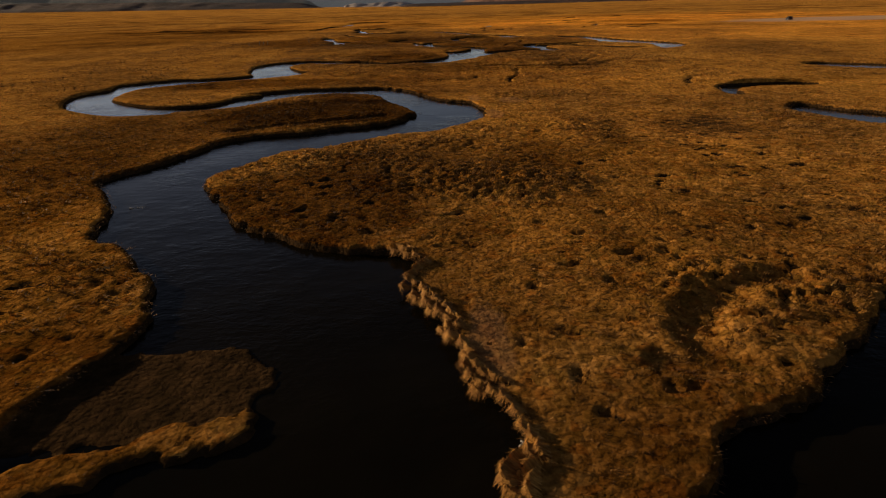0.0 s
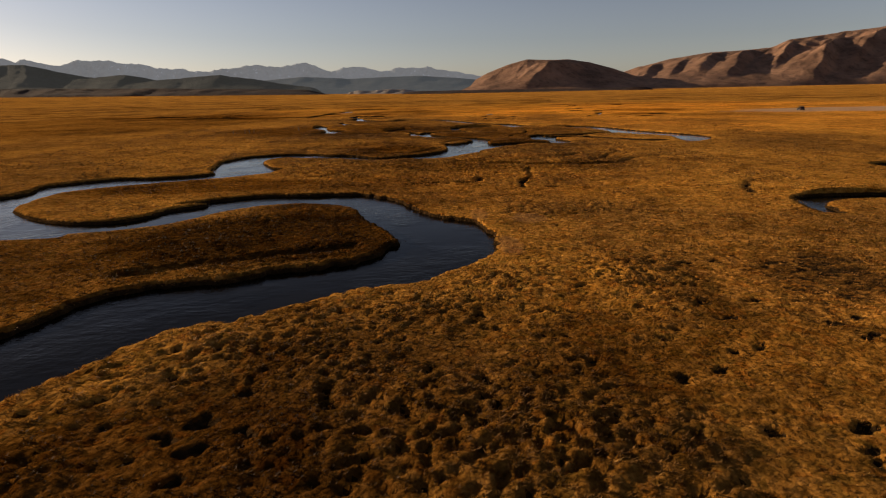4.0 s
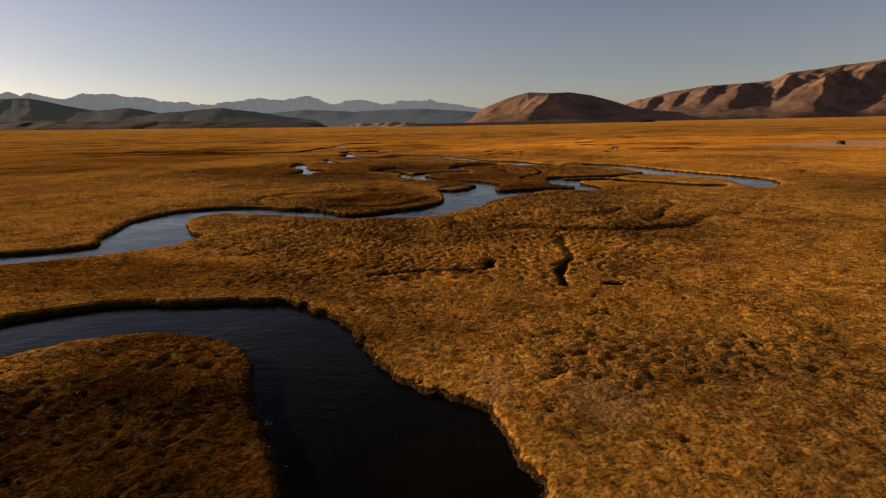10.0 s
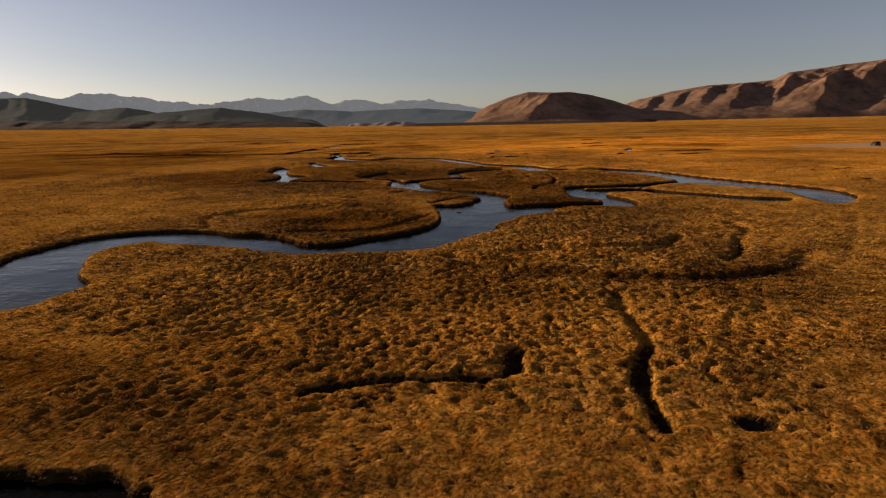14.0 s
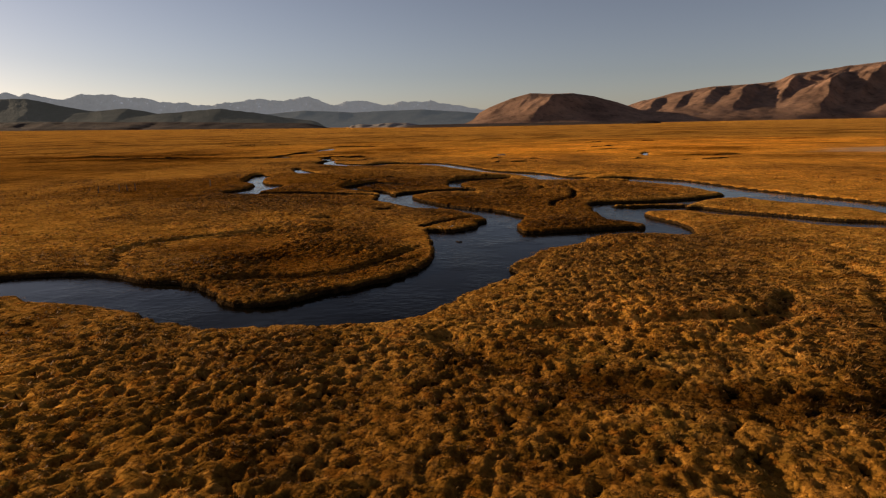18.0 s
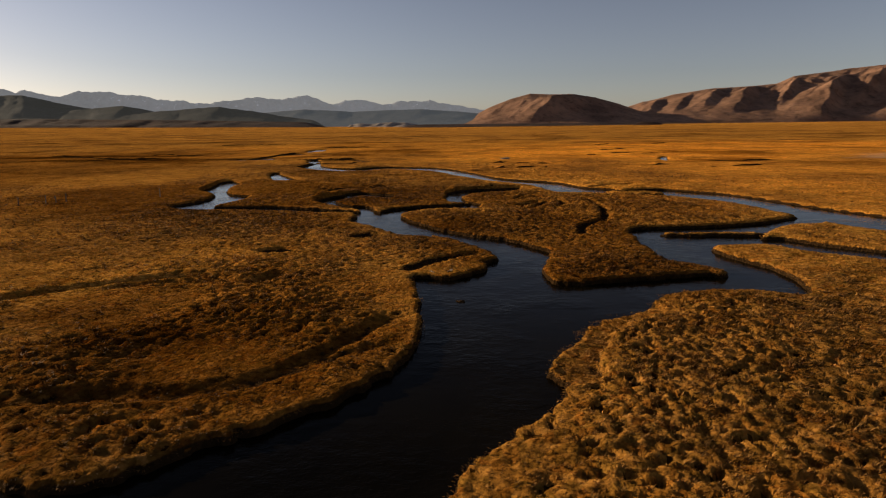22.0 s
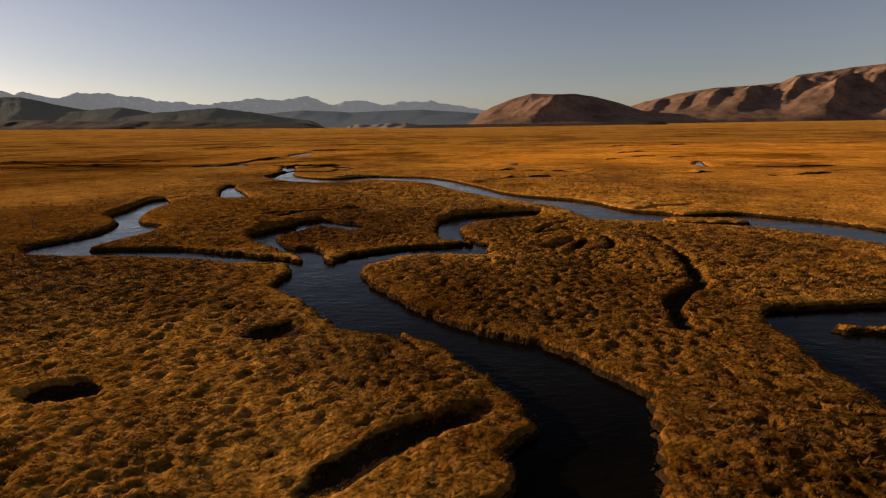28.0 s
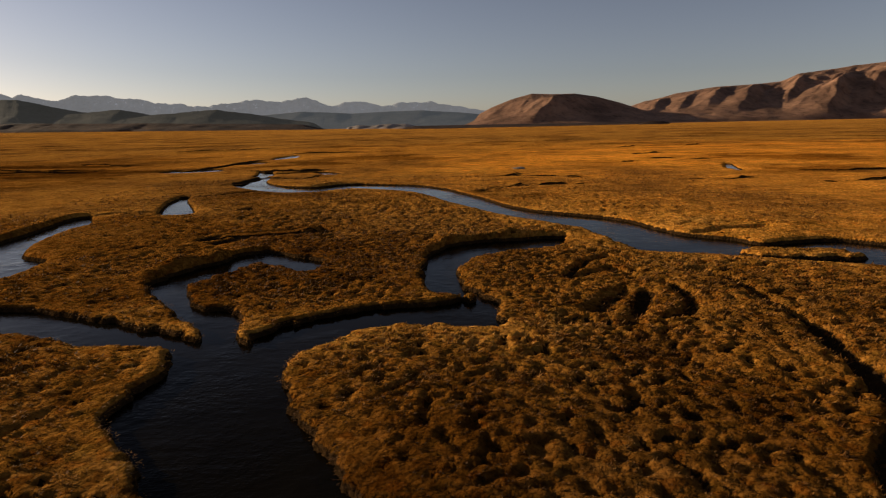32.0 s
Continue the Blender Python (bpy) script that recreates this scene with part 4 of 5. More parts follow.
def hanging_straw(name, area, spacing, count, label):
    """Bunches of long straw that arch over the lip of the bank and hang towards the water."""
    px, py = scatter(*area, 9.0)
    sd = sample(gsd, px, py)
    px, py = px[np.abs(sd) < 0.3], py[np.abs(sd) < 0.3]
    kept = []
    for x, y in zip(px, py):
        if all((x - a) ** 2 + (y - b) ** 2 > spacing ** 2 for a, b in kept):
            kept.append((x, y))
    kept = np.array(kept)
    e, grown = 0.4, rng.uniform(0.65, 1.25, len(kept))
    dx = sample(gsd, kept[:, 0] - e, kept[:, 1]) - sample(gsd, kept[:, 0] + e, kept[:, 1])
    dy = sample(gsd, kept[:, 0], kept[:, 1] - e) - sample(gsd, kept[:, 0], kept[:, 1] + e)
    L = np.hypot(dx, dy) + 1e-6
    ox, oy, cx, cy, grown = (np.repeat(v, count) for v in (dx / L, dy / L, kept[:, 0], kept[:, 1], grown))
    n = len(ox)
    across, back = rng.normal(0, 0.17, n) * grown, rng.uniform(0.0, 0.35, n)
    bx, by = cx - oy * across - ox * back, cy + ox * across - oy * back
    lip = np.maximum(sample(gz, cx - ox * 0.4, cy - oy * 0.4), -0.15)
    reach, drop = grown * rng.uniform(0.10, 0.26, n) * np.exp(-(across / 0.25) ** 2), grown * rng.uniform(0.05, 0.36, n)
    half = rng.uniform(0.007, 0.016, n)
    wx, wy = -oy * half, ox * half
    mx, my, mz = bx + ox * (back * 0.9 + reach * 0.6), by + oy * (back * 0.9 + reach * 0.6), lip + 0.10 + rng.uniform(0.0, 0.10, n) * grown
    tx, ty = mx + ox * reach * 0.7 + rng.normal(0, 0.05, n), my + oy * reach * 0.7 + rng.normal(0, 0.05, n)
    v = np.stack([np.stack(p, -1) for p in ((bx - wx, by - wy, lip - 0.03), (bx + wx, by + wy, lip - 0.03), (mx + wx, my + wy, mz), (mx - wx, my - wy, mz), (tx, ty, mz - drop))], 1).reshape(-1, 3)
    k = np.arange(n)[:, None] * 5
    tris = np.concatenate([k + (0, 1, 2), k + (0, 2, 3), k + (3, 2, 4)])
    ob = new(name, tri_mesh(name, v, tris, M_straw, np.zeros(len(tris), dtype=bool)))
    return tagged(ob, label, "grass", kind="stuff")


def creek_bank(name, half, rows, label):
    """A low cut bank along a far creek: a steep face of wet peat under a lip of grass."""
    verts, faces, index = [], [], []
    line = spline(rows, 1.2)
    way = np.gradient(line, axis=0)
    way /= np.hypot(way[:, 0], way[:, 1])[:, None] + 1e-9
    out = np.stack([-way[:, 1], way[:, 0]], 1)
    if out[:, 1].mean() < 0:
        out = -out
    u = np.linspace(0, 1, len(line))
    x, y = line[:, 0] + (fbm(u * len(u) * 0.3, u, 2, 71) - 0.5) * 2.0, line[:, 1] + (fbm(u * len(u) * 0.22, u, 3, 72) - 0.5) * 5.0
    z = sample(gz, x, y)
    tall = (0.24 + 0.3 * half) * (0.55 + 0.8 * fbm(u * len(u) * 0.13, u, 3, 73)) * np.clip(np.minimum(u, 1 - u) * 6, 0.05, 1) * np.clip(y / 260, 0.6, 1.5)
    base = len(verts)
    for off, up in ((-2.5, -0.10), (-0.1, 0.02), (0.05, 0.55), (0.0, 0.85), (0.25, 1.0), (2.5, 0.75), (7.0, 0.25), (12.0, -0.3)):
        verts += list(zip(x + out[:, 0] * off, y + out[:, 1] * off, np.maximum(z, WATER_Z + 0.03) + up * tall))
    n = len(line)
    for k in range(7):
        for i in range(n - 1):
            a = base + k * n + i
            faces.append((a, a + 1, a + n + 1, a + n))
            index.append(0 if k < 3 else 1)
    me = bpy.data.meshes.new(name)
    me.from_pydata(verts, [], faces)
    me.materials.append(M_mud)
    me.materials.append(M_meadow)
    me.polygons.foreach_set("material_index", index)
    me.update()
    return tagged(new(name, me), label, "bank", kind="structure")


for half, deep, rows in DITCHES.values():
    if deep == 0.5:
        creek_bank("creek_bank", half, rows, "low dark cut bank of a small creek in the grass")
bank_grass("bank_grass", (-40, 40, 9, 205), 90, "straw-coloured grass spilling over the river bank")
hanging_straw("hanging_straw", (-5, 1.5, 11, 29), 0.3, 90, "golden straw bunches hanging over the cut bank")


# ---- mountains: heightfields behind a skyline ----
EYE_Z, FOCAL, LEVEL, LEAN_PER = 10.9, 1079.0, 221.0, 0.0208


def skyline(rows, dist):
    """Columns along x in metres and ridge height, from bearing and height as seen from the plain."""
    r = np.array(rows, float)
    x = (r[:, 0] - 784) / FOCAL * dist
    h = (LEVEL - LEAN_PER * (r[:, 0] - 784) - r[:, 1]) / FOCAL * dist + EYE_Z
    return x, h


def mountain(name, rows, foot, ridge, back, mats, spur=0.3, spur_len=260.0, rough=0.12, step=12.0, seed=0, label="", ease=1.2, skew=0.5, jag=0.0, shift=0.0, warp=0.5, spurs=()):
    sx, sh = skyline(rows, ridge)
    n = int((sx[-1] - sx[0]) / step)
    u = np.linspace(sx[0], sx[-1], n)
    v = np.concatenate([np.linspace(0, 1, int((ridge - foot) / step)), 1 + np.linspace(0, 1, max(4, int((back - ridge) / step / 2)))[1:]])
    U, V = np.meshgrid(u, v)
    Y = np.where(V < 1, foot + (ridge - foot) * V, ridge + (back - ridge) * (V - 1))
    X = U * Y / ridge
    H = (np.interp(u, sx, sh) + jag * (fbm(u / 55.0, u * 0 + seed, 4, seed + 70, 0.6) - 0.5))[None, :]
    prof = np.where(V < 1, V**ease, 1 - np.abs(V - 1) ** 1.5)
    q = (U + skew * (1 - V) * (ridge - foot) + shift) / spur_len + warp * (fbm(U / spur_len * 0.9, V * 1.6, 3, seed + 40) - 0.5)
    f = q - np.floor(q)
    deep = 0.5 + 0.7 * lattice(np.floor(q), 0 * q, seed + 44)     # every spur: a long lit side and a steep shaded one
    saw = deep * (1 - np.where(f < 0.76, f / 0.76, (1 - f) / 0.24)) ** 1.1
    saw = np.where(f < 0.76, saw * (0.55 + 0.65 * lattice(np.floor(q) - 1, 0 * q, seed + 44)) / deep, saw)
    q2 = q * 2.7 + 0.7 * fbm(q * 2, V * 3, 2, seed + 61)
    f2 = q2 - np.floor(q2)
    saw2 = 1 - np.where(f2 < 0.6, f2 / 0.6, (1 - f2) / 0.4)
    mid = np.clip((V - 0.1) * 2.2, 0, 1) * np.clip((1.03 - V) * 5, 0, 1) * (V < 1.03)
    Z = H * prof * (1 - spur * mid * saw - spur * 0.13 * mid * saw2)
    Z = Z + (fbm(X / 90, Y / 90, 4, seed + 3) - 0.5) * rough * H * np.clip(V * 4, 0, 1) * np.where(np.abs(V - 1) < 0.08, 0.25, 1)
    bear = U / ridge * FOCAL + 784
    bear = bear + (fbm(X / 190, Y / 190, 3, seed + 80) - 0.5) * 14 + (fbm(X / 60, Y / 60, 3, seed + 81) - 0.5) * 6
    for top, high, bot, low, tall, lee, sunny in spurs:   # a long sunny side and a steep lee side each
        v0, v1 = ((LEVEL - LEAN_PER * (q - 784) - h) / (LEVEL - LEAN_PER * (q - 784) - np.interp(q, *np.array(rows, float).T)) for q, h in ((top, high), (bot, low)))
        v0, v1 = min(v0, 1.0) ** (1 / ease), max(v1, 0.02) ** (1 / ease)
        k = (V - v1) / (v0 - v1)
        off = bear - (bot + (top - bot) * np.clip(k, -0.3, 1.3))
        shape = np.where(off < 0, np.clip(1 + off / sunny, 0, 1) ** 1.3, np.clip(1 - off / lee, 0, 1) ** 1.2)
        Z = Z + tall * shape * np.minimum(np.clip(1.15 - np.abs(k - 0.55) * 1.9, 0, 1), np.clip((1 - V) * 3.2, 0, 1))
    Z = np.where(V > 1.9, np.minimum(Z, -2), Z) - np.where(V <= 0, 60, 0) - 0.006 * ridge * np.clip(1 - V * 9, 0, 1) * (X > 0)
    taper = np.clip(np.minimum(u - u[0], u[-1] - u) / (0.07 * (u[-1] - u[0])), 0, 1)[None, :] ** 0.7
    Z = Z * taper - 14 * (1 - taper)
    Z[:, 0], Z[:, -1] = -60, -60
    ob = new(name, grid_mesh(name, X, Y, Z, mats))
    return tagged(ob, label, "mountain", kind="structure")


def rock_material(name, stops, scale, fine, stops2, bump_d):
    m, nt, b = material(name, 0.95, 0.1)
    a = ramp(nt, noise_node(nt, scale, 6, 0.65), stops)
    c = ramp(nt, noise_node(nt, fine, 5, 0.7), stops2)
    nt.links.new(mix(nt, 1.0, a, c, "MULTIPLY"), b.inputs["Base Color"])
    bump(nt, b, noise_node(nt, fine, 6, 0.75), 0.9, bump_d)
    return m


M_hill = rock_material("sagebrush_hillside", [(0.35, (0.14, 0.078, 0.050)), (0.5, (0.24, 0.132, 0.082)), (0.65, (0.32, 0.180, 0.112))], 0.004, 0.03,
                       [(0.32, (0.45, 0.46, 0.46)), (0.46, (0.92, 0.92, 0.92)), (0.7, (1.15, 1.13, 1.1))], 8)
M_forest = rock_material("pine_foothills", [(0.35, (0.016, 0.017, 0.015)), (0.6, (0.036, 0.036, 0.031))], 0.006, 0.04,
                         [(0.3, (0.7, 0.7, 0.7)), (0.7, (1.2, 1.2, 1.2))], 6)
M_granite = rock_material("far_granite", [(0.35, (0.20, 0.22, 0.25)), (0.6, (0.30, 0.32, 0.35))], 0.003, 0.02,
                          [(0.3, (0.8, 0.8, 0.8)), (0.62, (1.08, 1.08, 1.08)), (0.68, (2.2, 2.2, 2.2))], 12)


def haze_glow(m, colour):
    """Evening haze before the far range and foothills, put into the rock as a faint emission."""
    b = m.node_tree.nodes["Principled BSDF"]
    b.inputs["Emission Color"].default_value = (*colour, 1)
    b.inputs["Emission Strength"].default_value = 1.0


haze_glow(M_granite, (0.135, 0.132, 0.128))
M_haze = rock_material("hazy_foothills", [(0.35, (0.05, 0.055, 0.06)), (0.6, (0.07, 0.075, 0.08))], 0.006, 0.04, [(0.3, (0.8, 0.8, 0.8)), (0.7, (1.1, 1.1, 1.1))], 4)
haze_glow(M_haze, (0.050, 0.054, 0.056))
haze_glow(M_forest, (0.026, 0.025, 0.022))
M_scrub = rock_material("dark_scrub", [(0.35, (0.035, 0.022, 0.016)), (0.6, (0.075, 0.045, 0.03))], 0.006, 0.05,
                        [(0.3, (0.7, 0.7, 0.7)), (0.7, (1.2, 1.2, 1.2))], 3)

mountain("hill_east", [(755, 226), (785, 221), (815, 215), (840, 206), (870, 190), (905, 176), (938, 167), (970, 168), (1008, 167), (1045, 172), (1085, 182), (1130, 196), (1200, 208), (1260, 212)],
         3300, 3900, 4400, [M_hill], spur=0.03, spur_len=140, warp=1.6, rough=0.06, step=8, seed=2, label="rounded bare tan hill in low evening sun",
         spurs=[(1000, 170, 938, 212, 62, 62, 60), (905, 177, 862, 208, 9, 12, 30), (938, 168, 905, 206, 14, 14, 34), (972, 168, 928, 205, 10, 12, 30)])
mountain("ridge_east", [(1010, 206), (1060, 190), (1090, 182), (1135, 178), (1180, 166), (1240, 156), (1300, 152), (1350, 147), (1378, 135), (1420, 129), (1480, 120), (1530, 115), (1568, 106), (1680, 92), (1900, 80), (2300, 90), (2700, 120)],
         3450, 4500, 4850, [M_hill], spur=0.04, spur_len=160, warp=1.8, rough=0.06, step=13, seed=9, ease=1.05, label="long tan mountain ridge with shadowed gullies",
         spurs=[(1110, 181, 1085, 205, 18, 14, 40), (1163, 170, 1130, 204, 34, 16, 45), (1210, 162, 1178, 198, 28, 14, 40), (1264, 155, 1228, 193, 50, 20, 55), (1315, 152, 1280, 197, 62, 22, 60), (1350, 148, 1330, 178, 20, 14, 40),
                (1392, 134, 1358, 184, 46, 18, 50), (1430, 129, 1398, 160, 44, 20, 45), (1462, 140, 1424, 200, 78, 26, 70), (1548, 112, 1490, 182, 86, 30, 80), (1600, 103, 1555, 200, 60, 24, 60), (1700, 92, 1640, 200, 80, 30, 80), (1820, 84, 1740, 200, 80, 30, 90)])
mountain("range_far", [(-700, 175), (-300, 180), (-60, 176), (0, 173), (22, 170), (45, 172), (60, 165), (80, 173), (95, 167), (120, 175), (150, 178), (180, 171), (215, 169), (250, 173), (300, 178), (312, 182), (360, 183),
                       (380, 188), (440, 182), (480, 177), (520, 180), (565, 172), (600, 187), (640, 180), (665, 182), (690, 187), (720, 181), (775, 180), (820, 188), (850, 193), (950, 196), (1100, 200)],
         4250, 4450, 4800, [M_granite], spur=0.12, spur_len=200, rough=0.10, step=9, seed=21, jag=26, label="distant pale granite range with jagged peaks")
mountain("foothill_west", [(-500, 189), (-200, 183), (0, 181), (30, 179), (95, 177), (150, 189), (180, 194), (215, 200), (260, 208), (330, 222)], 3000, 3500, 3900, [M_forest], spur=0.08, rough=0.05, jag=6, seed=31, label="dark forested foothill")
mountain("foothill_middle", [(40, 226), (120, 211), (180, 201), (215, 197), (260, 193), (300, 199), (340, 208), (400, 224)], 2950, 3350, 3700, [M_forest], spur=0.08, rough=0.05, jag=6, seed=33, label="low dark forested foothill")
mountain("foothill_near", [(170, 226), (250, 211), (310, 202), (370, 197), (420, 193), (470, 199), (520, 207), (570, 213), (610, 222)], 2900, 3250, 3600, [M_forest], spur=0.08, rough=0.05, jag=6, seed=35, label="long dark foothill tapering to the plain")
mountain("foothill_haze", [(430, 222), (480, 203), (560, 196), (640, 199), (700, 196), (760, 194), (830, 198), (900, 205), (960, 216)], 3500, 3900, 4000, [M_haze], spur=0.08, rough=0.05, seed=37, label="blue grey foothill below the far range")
mountain("bench_west", [(-400, 223), (-100, 220), (0, 217), (150, 215.5), (300, 215.5), (450, 216), (560, 217), (640, 221)], 2300, 2500, 2750, [M_scrub], spur=0.1, spur_len=120, rough=0.25, seed=41, label="low dark scrub bench at the edge of the plain", ease=0.6)
mountain("bench_east", [(700, 223), (760, 219), (900, 216.5), (1000, 215), (1100, 213.5), (1180, 215)], 1900, 1990, 2060, [M_scrub], spur=0.1, spur_len=90, rough=0.3, seed=45, step=8, label="thin dark scrub strip below the hill", ease=0.6)
M_pale = rock_material("pale_clay", [(0.35, (0.26, 0.21, 0.17)), (0.6, (0.38, 0.32, 0.27))], 0.02, 0.1, [(0.3, (0.8, 0.8, 0.8)), (0.7, (1.1, 1.1, 1.1))], 2)
mountain("clay_hills", [(625, 224), (650, 218), (672, 219), (700, 216), (728, 216), (748, 219), (770, 224)], 2700, 2800, 2950, [M_pale], spur=0.3, spur_len=60, rough=0.3, step=6, seed=51, label="small pale clay hills at the foot of the range")
mountain("knoll", [(1096, 218), (1108, 214), (1122, 212), (1138, 212), (1148, 214), (1154, 218)], 1780, 1810, 1850, [M_scrub], spur=0.1, spur_len=30, rough=0.3, step=3, seed=55, label="small dark scrub knoll on the plain")


# ---- a parked vehicle and a pale rock, far out ----
def part(name, bm, mat, parent, label="", smooth=False):
    me = bpy.data.meshes.new(name)
    bmesh.ops.recalc_face_normals(bm, faces=bm.faces)
    bm.to_mesh(me)
    bm.free()
    me.materials.append(mat)
    if smooth:
        me.polygons.foreach_set("use_smooth", np.ones(len(me.polygons), dtype=bool))
    ob = new(name, me)
    ob.parent = parent
    return tagged(ob, label)


def slab(x0, x1, y0, y1, z0, z1, inset_top=(0, 0, 0), bevel=0.05):
    """A box whose top is drawn in: front, back and sides."""
    bm = bmesh.new()
    f, r, s = inset_top
    vs = [bm.verts.new(p) for p in ((x0, y0, z0), (x1, y0, z0), (x1, y1, z0), (x0, y1, z0),
                                    (x0 + s, y0 + r, z1), (x1 - s, y0 + r, z1), (x1 - s, y1 - f, z1), (x0 + s, y1 - f, z1))]
    for q in ((0, 3, 2, 1), (4, 5, 6, 7), (0, 1, 5, 4), (1, 2, 6, 5), (2, 3, 7, 6), (3, 0, 4, 7)):
        bm.faces.new([vs[i] for i in q])
    if bevel:
        bmesh.ops.bevel(bm, geom=bm.edges[:], offset=bevel, segments=2, affect="EDGES", profile=0.6)
    return bm


def disc(radius, width, x, y, z, seg=20):
    bm = bmesh.new()
    bmesh.ops.create_cone(bm, cap_ends=True, segments=seg, radius1=radius, radius2=radius, depth=width,
                          matrix=Matrix.Translation((x, y, z)) @ Matrix.Rotation(math.pi / 2, 4, "Y"))
    bmesh.ops.bevel(bm, geom=[e for e in bm.edges if e.calc_face_angle(0) > 1], offset=radius * 0.12, segments=2, affect="EDGES")
    return bm


def plain(name, colour, rough, metal=0.0, spec=0.5):
    m, nt, b = material(name, rough, spec)
    nt.links.new(ramp(nt, noise_node(nt, 3.0, 4), [(0.3, tuple(v * 0.8 for v in colour)), (0.7, tuple(v * 1.15 for v in colour))]), b.inputs["Base Color"])
    b.inputs["Metallic"].default_value = metal
    return m


M_paint, M_glass = plain("dark_car_paint", (0.008, 0.008, 0.009), 0.8), plain("tinted_glass", (0.01, 0.011, 0.012), 0.08)
M_rubber, M_alloy = plain("tyre_rubber", (0.012, 0.012, 0.012), 0.9), plain("alloy", (0.35, 0.35, 0.36), 0.4, 0.8)
M_tail, M_lens, M_trim = plain("tail_light_red", (0.35, 0.015, 0.01), 0.3), plain("headlight_lens", (0.6, 0.6, 0.58), 0.15), plain("black_trim", (0.02, 0.02, 0.02), 0.7)

CAR_XY = (157.0, 293.5)
car = new("car")
part("body", slab(-0.93, 0.93, -2.3, 2.3, 0.32, 0.98, (0.10, 0.05, 0.06), 0.07), M_paint, car)
cabin = part("cabin", slab(-0.86, 0.86, -2.2, 0.95, 0.97, 1.68, (0.62, 0.22, 0.16), 0.06), M_paint, car)
part("windscreen", slab(-0.66, 0.66, 0.62, 0.70, 1.06, 1.56, (0.0, -0.40, 0.05), 0.0), M_glass, cabin)
part("rear_window", slab(-0.64, 0.64, -2.17, -2.12, 1.10, 1.55, (-0.13, 0.13, 0.05), 0.0), M_glass, cabin)
for sx in (-1, 1):
    for y0, y1 in ((-1.85, -1.15), (-1.08, -0.32), (-0.25, 0.45)):
        x0, x1 = sorted((sx * 0.80, sx * 0.845))
        part("side_window", slab(x0, x1, y0, y1, 1.10, 1.52, (0.04, 0.04, 0.0), 0.0), M_glass, cabin)
    x0, x1 = sorted((sx * 0.58, sx * 0.88))
    part("tail_light", slab(x0, x1, -2.33, -2.24, 0.72, 0.92, (0, 0, 0), 0.01), M_tail, car, "red tail light")
    part("headlight", slab(x0, x1, 2.20, 2.31, 0.66, 0.82, (0, 0, 0), 0.01), M_lens, car, "clear headlight")
    x0, x1 = sorted((sx * 0.88, sx * 1.06))
    part("mirror", slab(x0, x1, 0.55, 0.72, 1.02, 1.18, (0, 0, 0), 0.02), M_trim, car)
    x0, x1 = sorted((sx * 0.58, sx * 0.63))
    part("roof_rail", slab(x0, x1, -1.8, 0.2, 1.67, 1.73, (0, 0, 0), 0.01), M_trim, car)
    for y in (-1.42, 1.42):
        wheel = part("wheel", disc(0.14, 0.20, sx * 0.84, y, 0.36, 12), M_trim, car)
        part("tyre", disc(0.36, 0.23, sx * 0.83, y, 0.36), M_rubber, wheel)
        part("rim", disc(0.23, 0.02, sx * 0.955, y, 0.36), M_alloy, wheel)
part("bumper", slab(-0.9, 0.9, -2.4, -2.26, 0.34, 0.58, (0, 0, 0), 0.03), M_trim, car)
part("bumper", slab(-0.9, 0.9, 2.26, 2.40, 0.34, 0.58, (0, 0, 0), 0.03), M_trim, car)
car.matrix_world = pose(*CAR_XY, float(sample(gz, np.array([CAR_XY[0]]), np.array([CAR_XY[1]]))[0]) + 0.02, 0, 0, -14)
tagged(car, "dark parked off-road car on pale bare ground", "car")


def boulder(name, x, y, size, seed, label):
    bm = bmesh.new()
    bmesh.ops.create_icosphere(bm, subdivisions=3, radius=size)
    for v in bm.verts:
        k = 1 + 0.35 * (noise.fractal(v.co * (1.6 / size) + Vector((seed, 0, 0)), 0.7, 2.0, 4))
        v.co = Vector((v.co.x * k * 1.7, v.co.y * k * 0.8, v.co.z * k * (0.35 + 0.12 * v.co.x / size)))
    me = bpy.data.meshes.new(name)
    bm.to_mesh(me)
    bm.free()
    me.materials.append(M_pale)
    ob = new(name, me)
    ob.location = (x, y, float(sample(gz, np.array([x]), np.array([y]))[0]) + size * 0.12)
    return tagged(ob, label, "rock")


boulder("boulder", 22.7, 314.3, 0.95, 3.0, "low pale weathered rock lying alone in the grass")


# ---- an old fence line and driftwood ----
M_post = plain("grey_weathered_wood", (0.10, 0.085, 0.07), 0.9)
M_drift = plain("bleached_wood", (0.46, 0.40, 0.33), 0.85)


def ground_at(x, y):
    return float(sample(gz, np.array([x]), np.array([y]))[0])


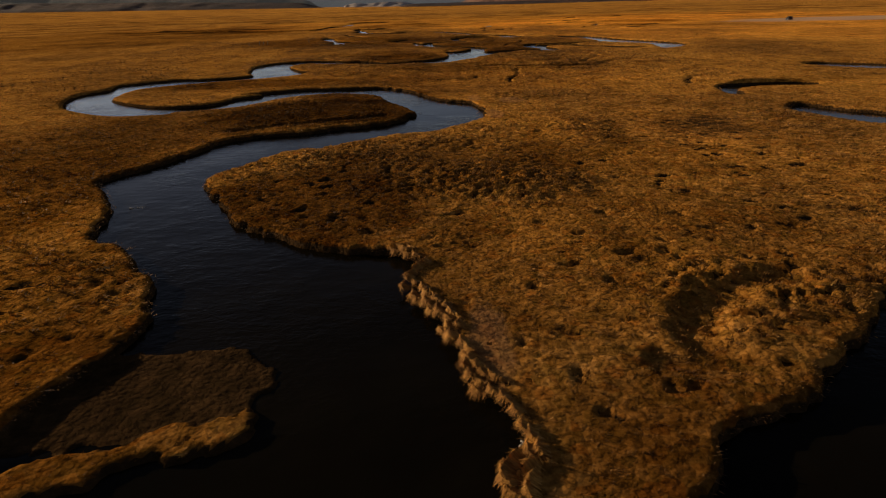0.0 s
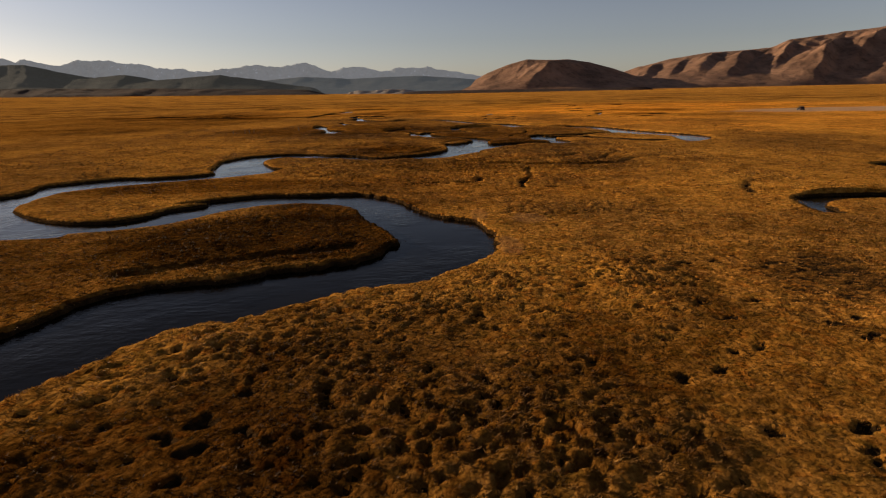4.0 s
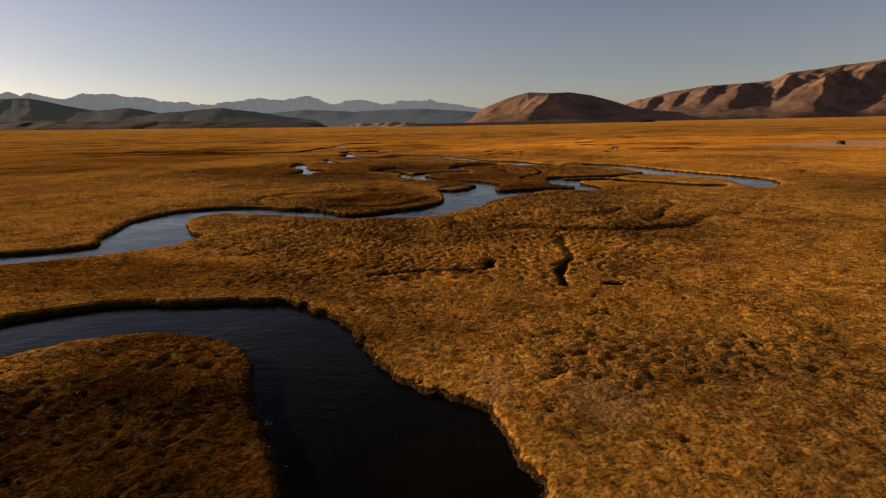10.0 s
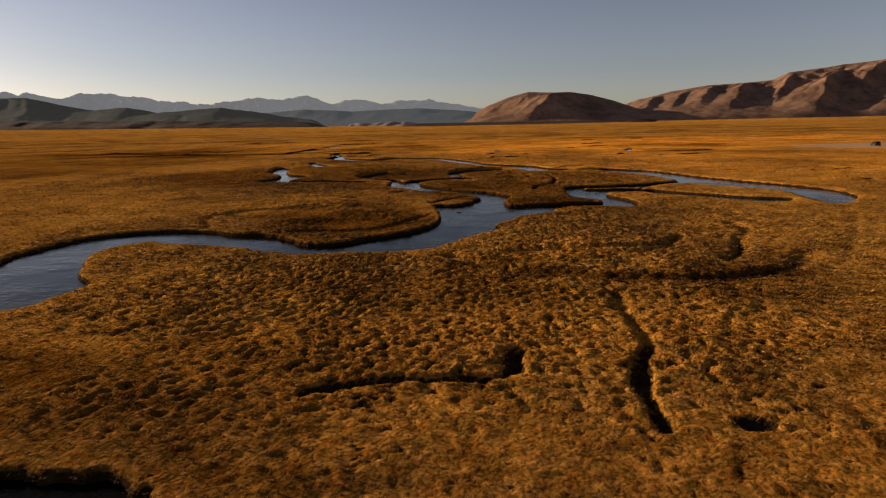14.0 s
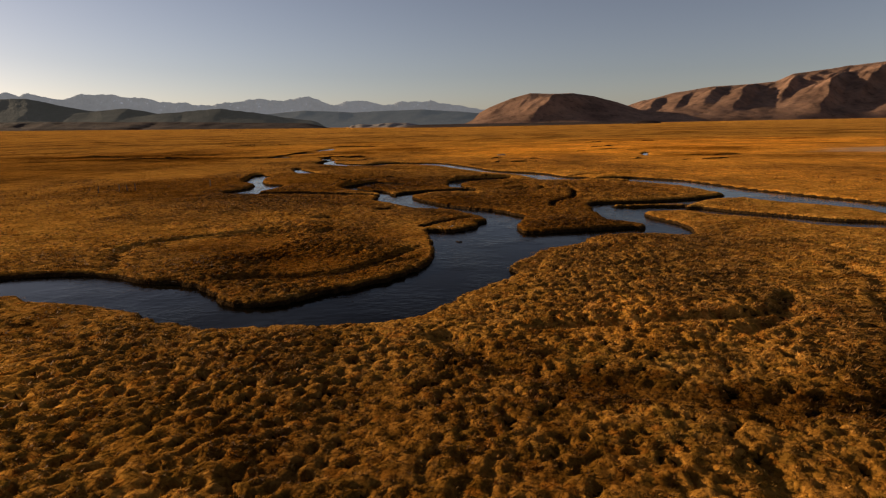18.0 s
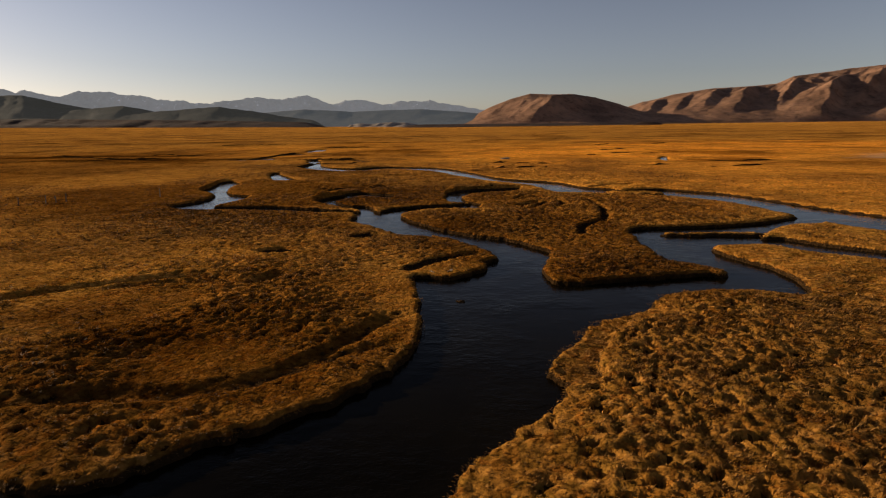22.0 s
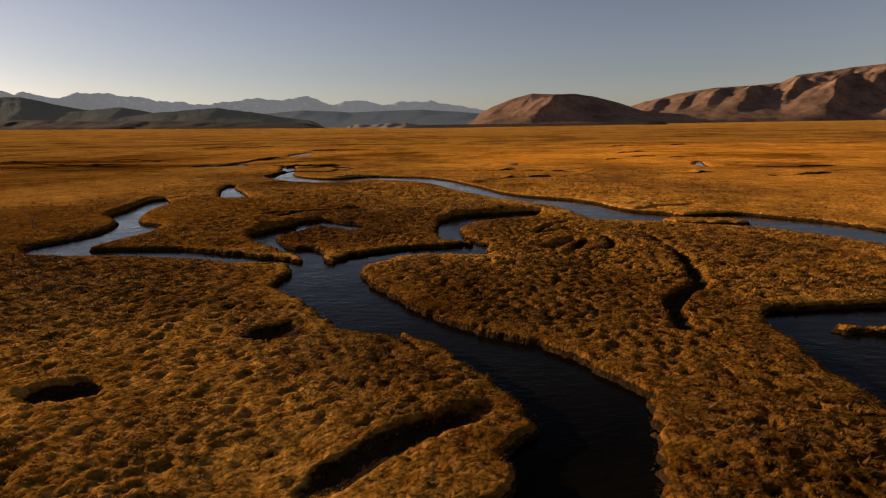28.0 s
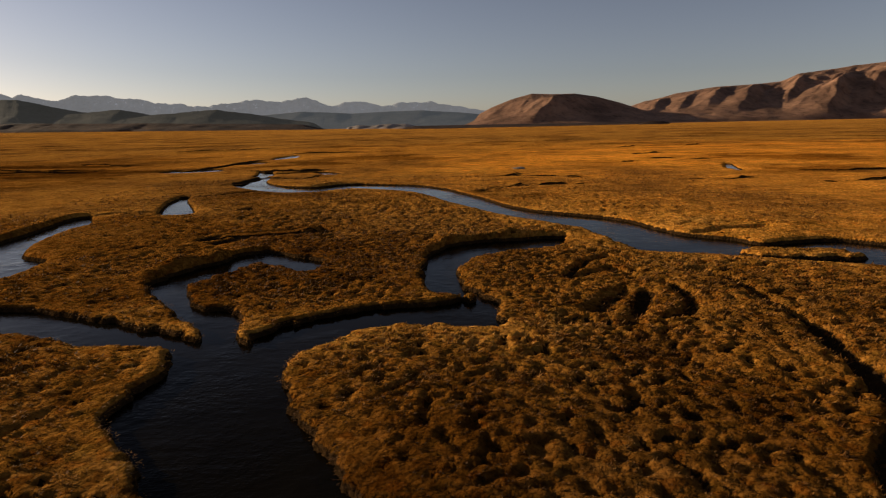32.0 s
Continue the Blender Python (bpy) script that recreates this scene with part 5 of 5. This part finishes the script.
def stake(radius, height, lean, seed):
    """A split post: a tapered six-sided stake with a slanted, worn head."""
    bm = bmesh.new()
    rings = []
    for k in range(5):
        u = k / 4
        r = radius * (1.0 - 0.18 * u)
        rings.append([bm.verts.new((r * (1 + 0.18 * math.sin(3 * i + seed)) * math.cos(i * math.pi / 3) + lean * u * height, r * math.sin(i * math.pi / 3), -0.15 + (height + 0.15) * u + (0.05 * math.cos(i * math.pi / 3) if k == 4 else 0))) for i in range(6)])
    for lo, hi in zip(rings[:-1], rings[1:]):
        for i in range(6):
            bm.faces.new((lo[i], lo[(i + 1) % 6], hi[(i + 1) % 6], hi[i]))
    bm.faces.new(rings[-1])
    return bm


def fence_post(x, y, height, lean, seed):
    ob = part("fence_post", stake(0.09, height, lean, seed), M_post, None)
    ob.location = (x, y, ground_at(x, y))
    return tagged(ob, "grey weathered wooden fence post standing in dry grass", "fence post", "posts of the old fence")


for i, (x, y) in enumerate(((-58.8, 205.4), (-57.6, 206.0), (-56.6, 206.9), (-61.5, 203.2), (-44.3, 211.8))):
    fence_post(x, y, (1.25, 1.1, 1.3, 1.2, 1.35)[i], (0.05, -0.08, 0.03, 0.1, 0.02)[i], i)


def driftwood(x, y, length, turn, seed):
    """A bleached branch with a fork, lying on the mud."""
    bm = bmesh.new()
    for bend, long, off in ((0.15, length, 0.0), (-0.35, length * 0.45, length * 0.5)):
        last = None
        for k in range(7):
            u = k / 6
            c = Vector((off + long * u * math.cos(bend), long * u * math.sin(bend) + 0.04 * math.sin(5 * u + seed), 0.03 + 0.05 * math.sin(3 * u + seed)))
            r = 0.028 * (1.1 - 0.8 * u)
            ring = [bm.verts.new(c + Vector((0, r * math.cos(i * 1.2566), r * math.sin(i * 1.2566)))) for i in range(5)]
            if last:
                for i in range(5):
                    bm.faces.new((last[i], last[(i + 1) % 5], ring[(i + 1) % 5], ring[i]))
            else:
                bm.faces.new(ring[::-1])
            last = ring
        bm.faces.new(last)
    ob = part("driftwood", bm, M_drift, None, smooth=True)
    ob.matrix_world = pose(x, y, max(ground_at(x, y), WATER_Z) + 0.01, 0, 0, turn)
    return tagged(ob, "bleached driftwood branch lying at the water's edge", "branch", "driftwood along the banks")


for i, (x, y, length, turn) in enumerate(((10.9, 15.9, 0.7, 30), (11.4, 15.2, 0.5, 110), (-0.9, 14.1, 0.4, 70), (-21.8, 36.6, 0.9, 20), (-4.9, 68.2, 0.4, 60), (1.6, 158.2, 0.5, 15), (0.6, 157.9, 0.4, 140))):
    driftwood(x, y, length, turn, i)
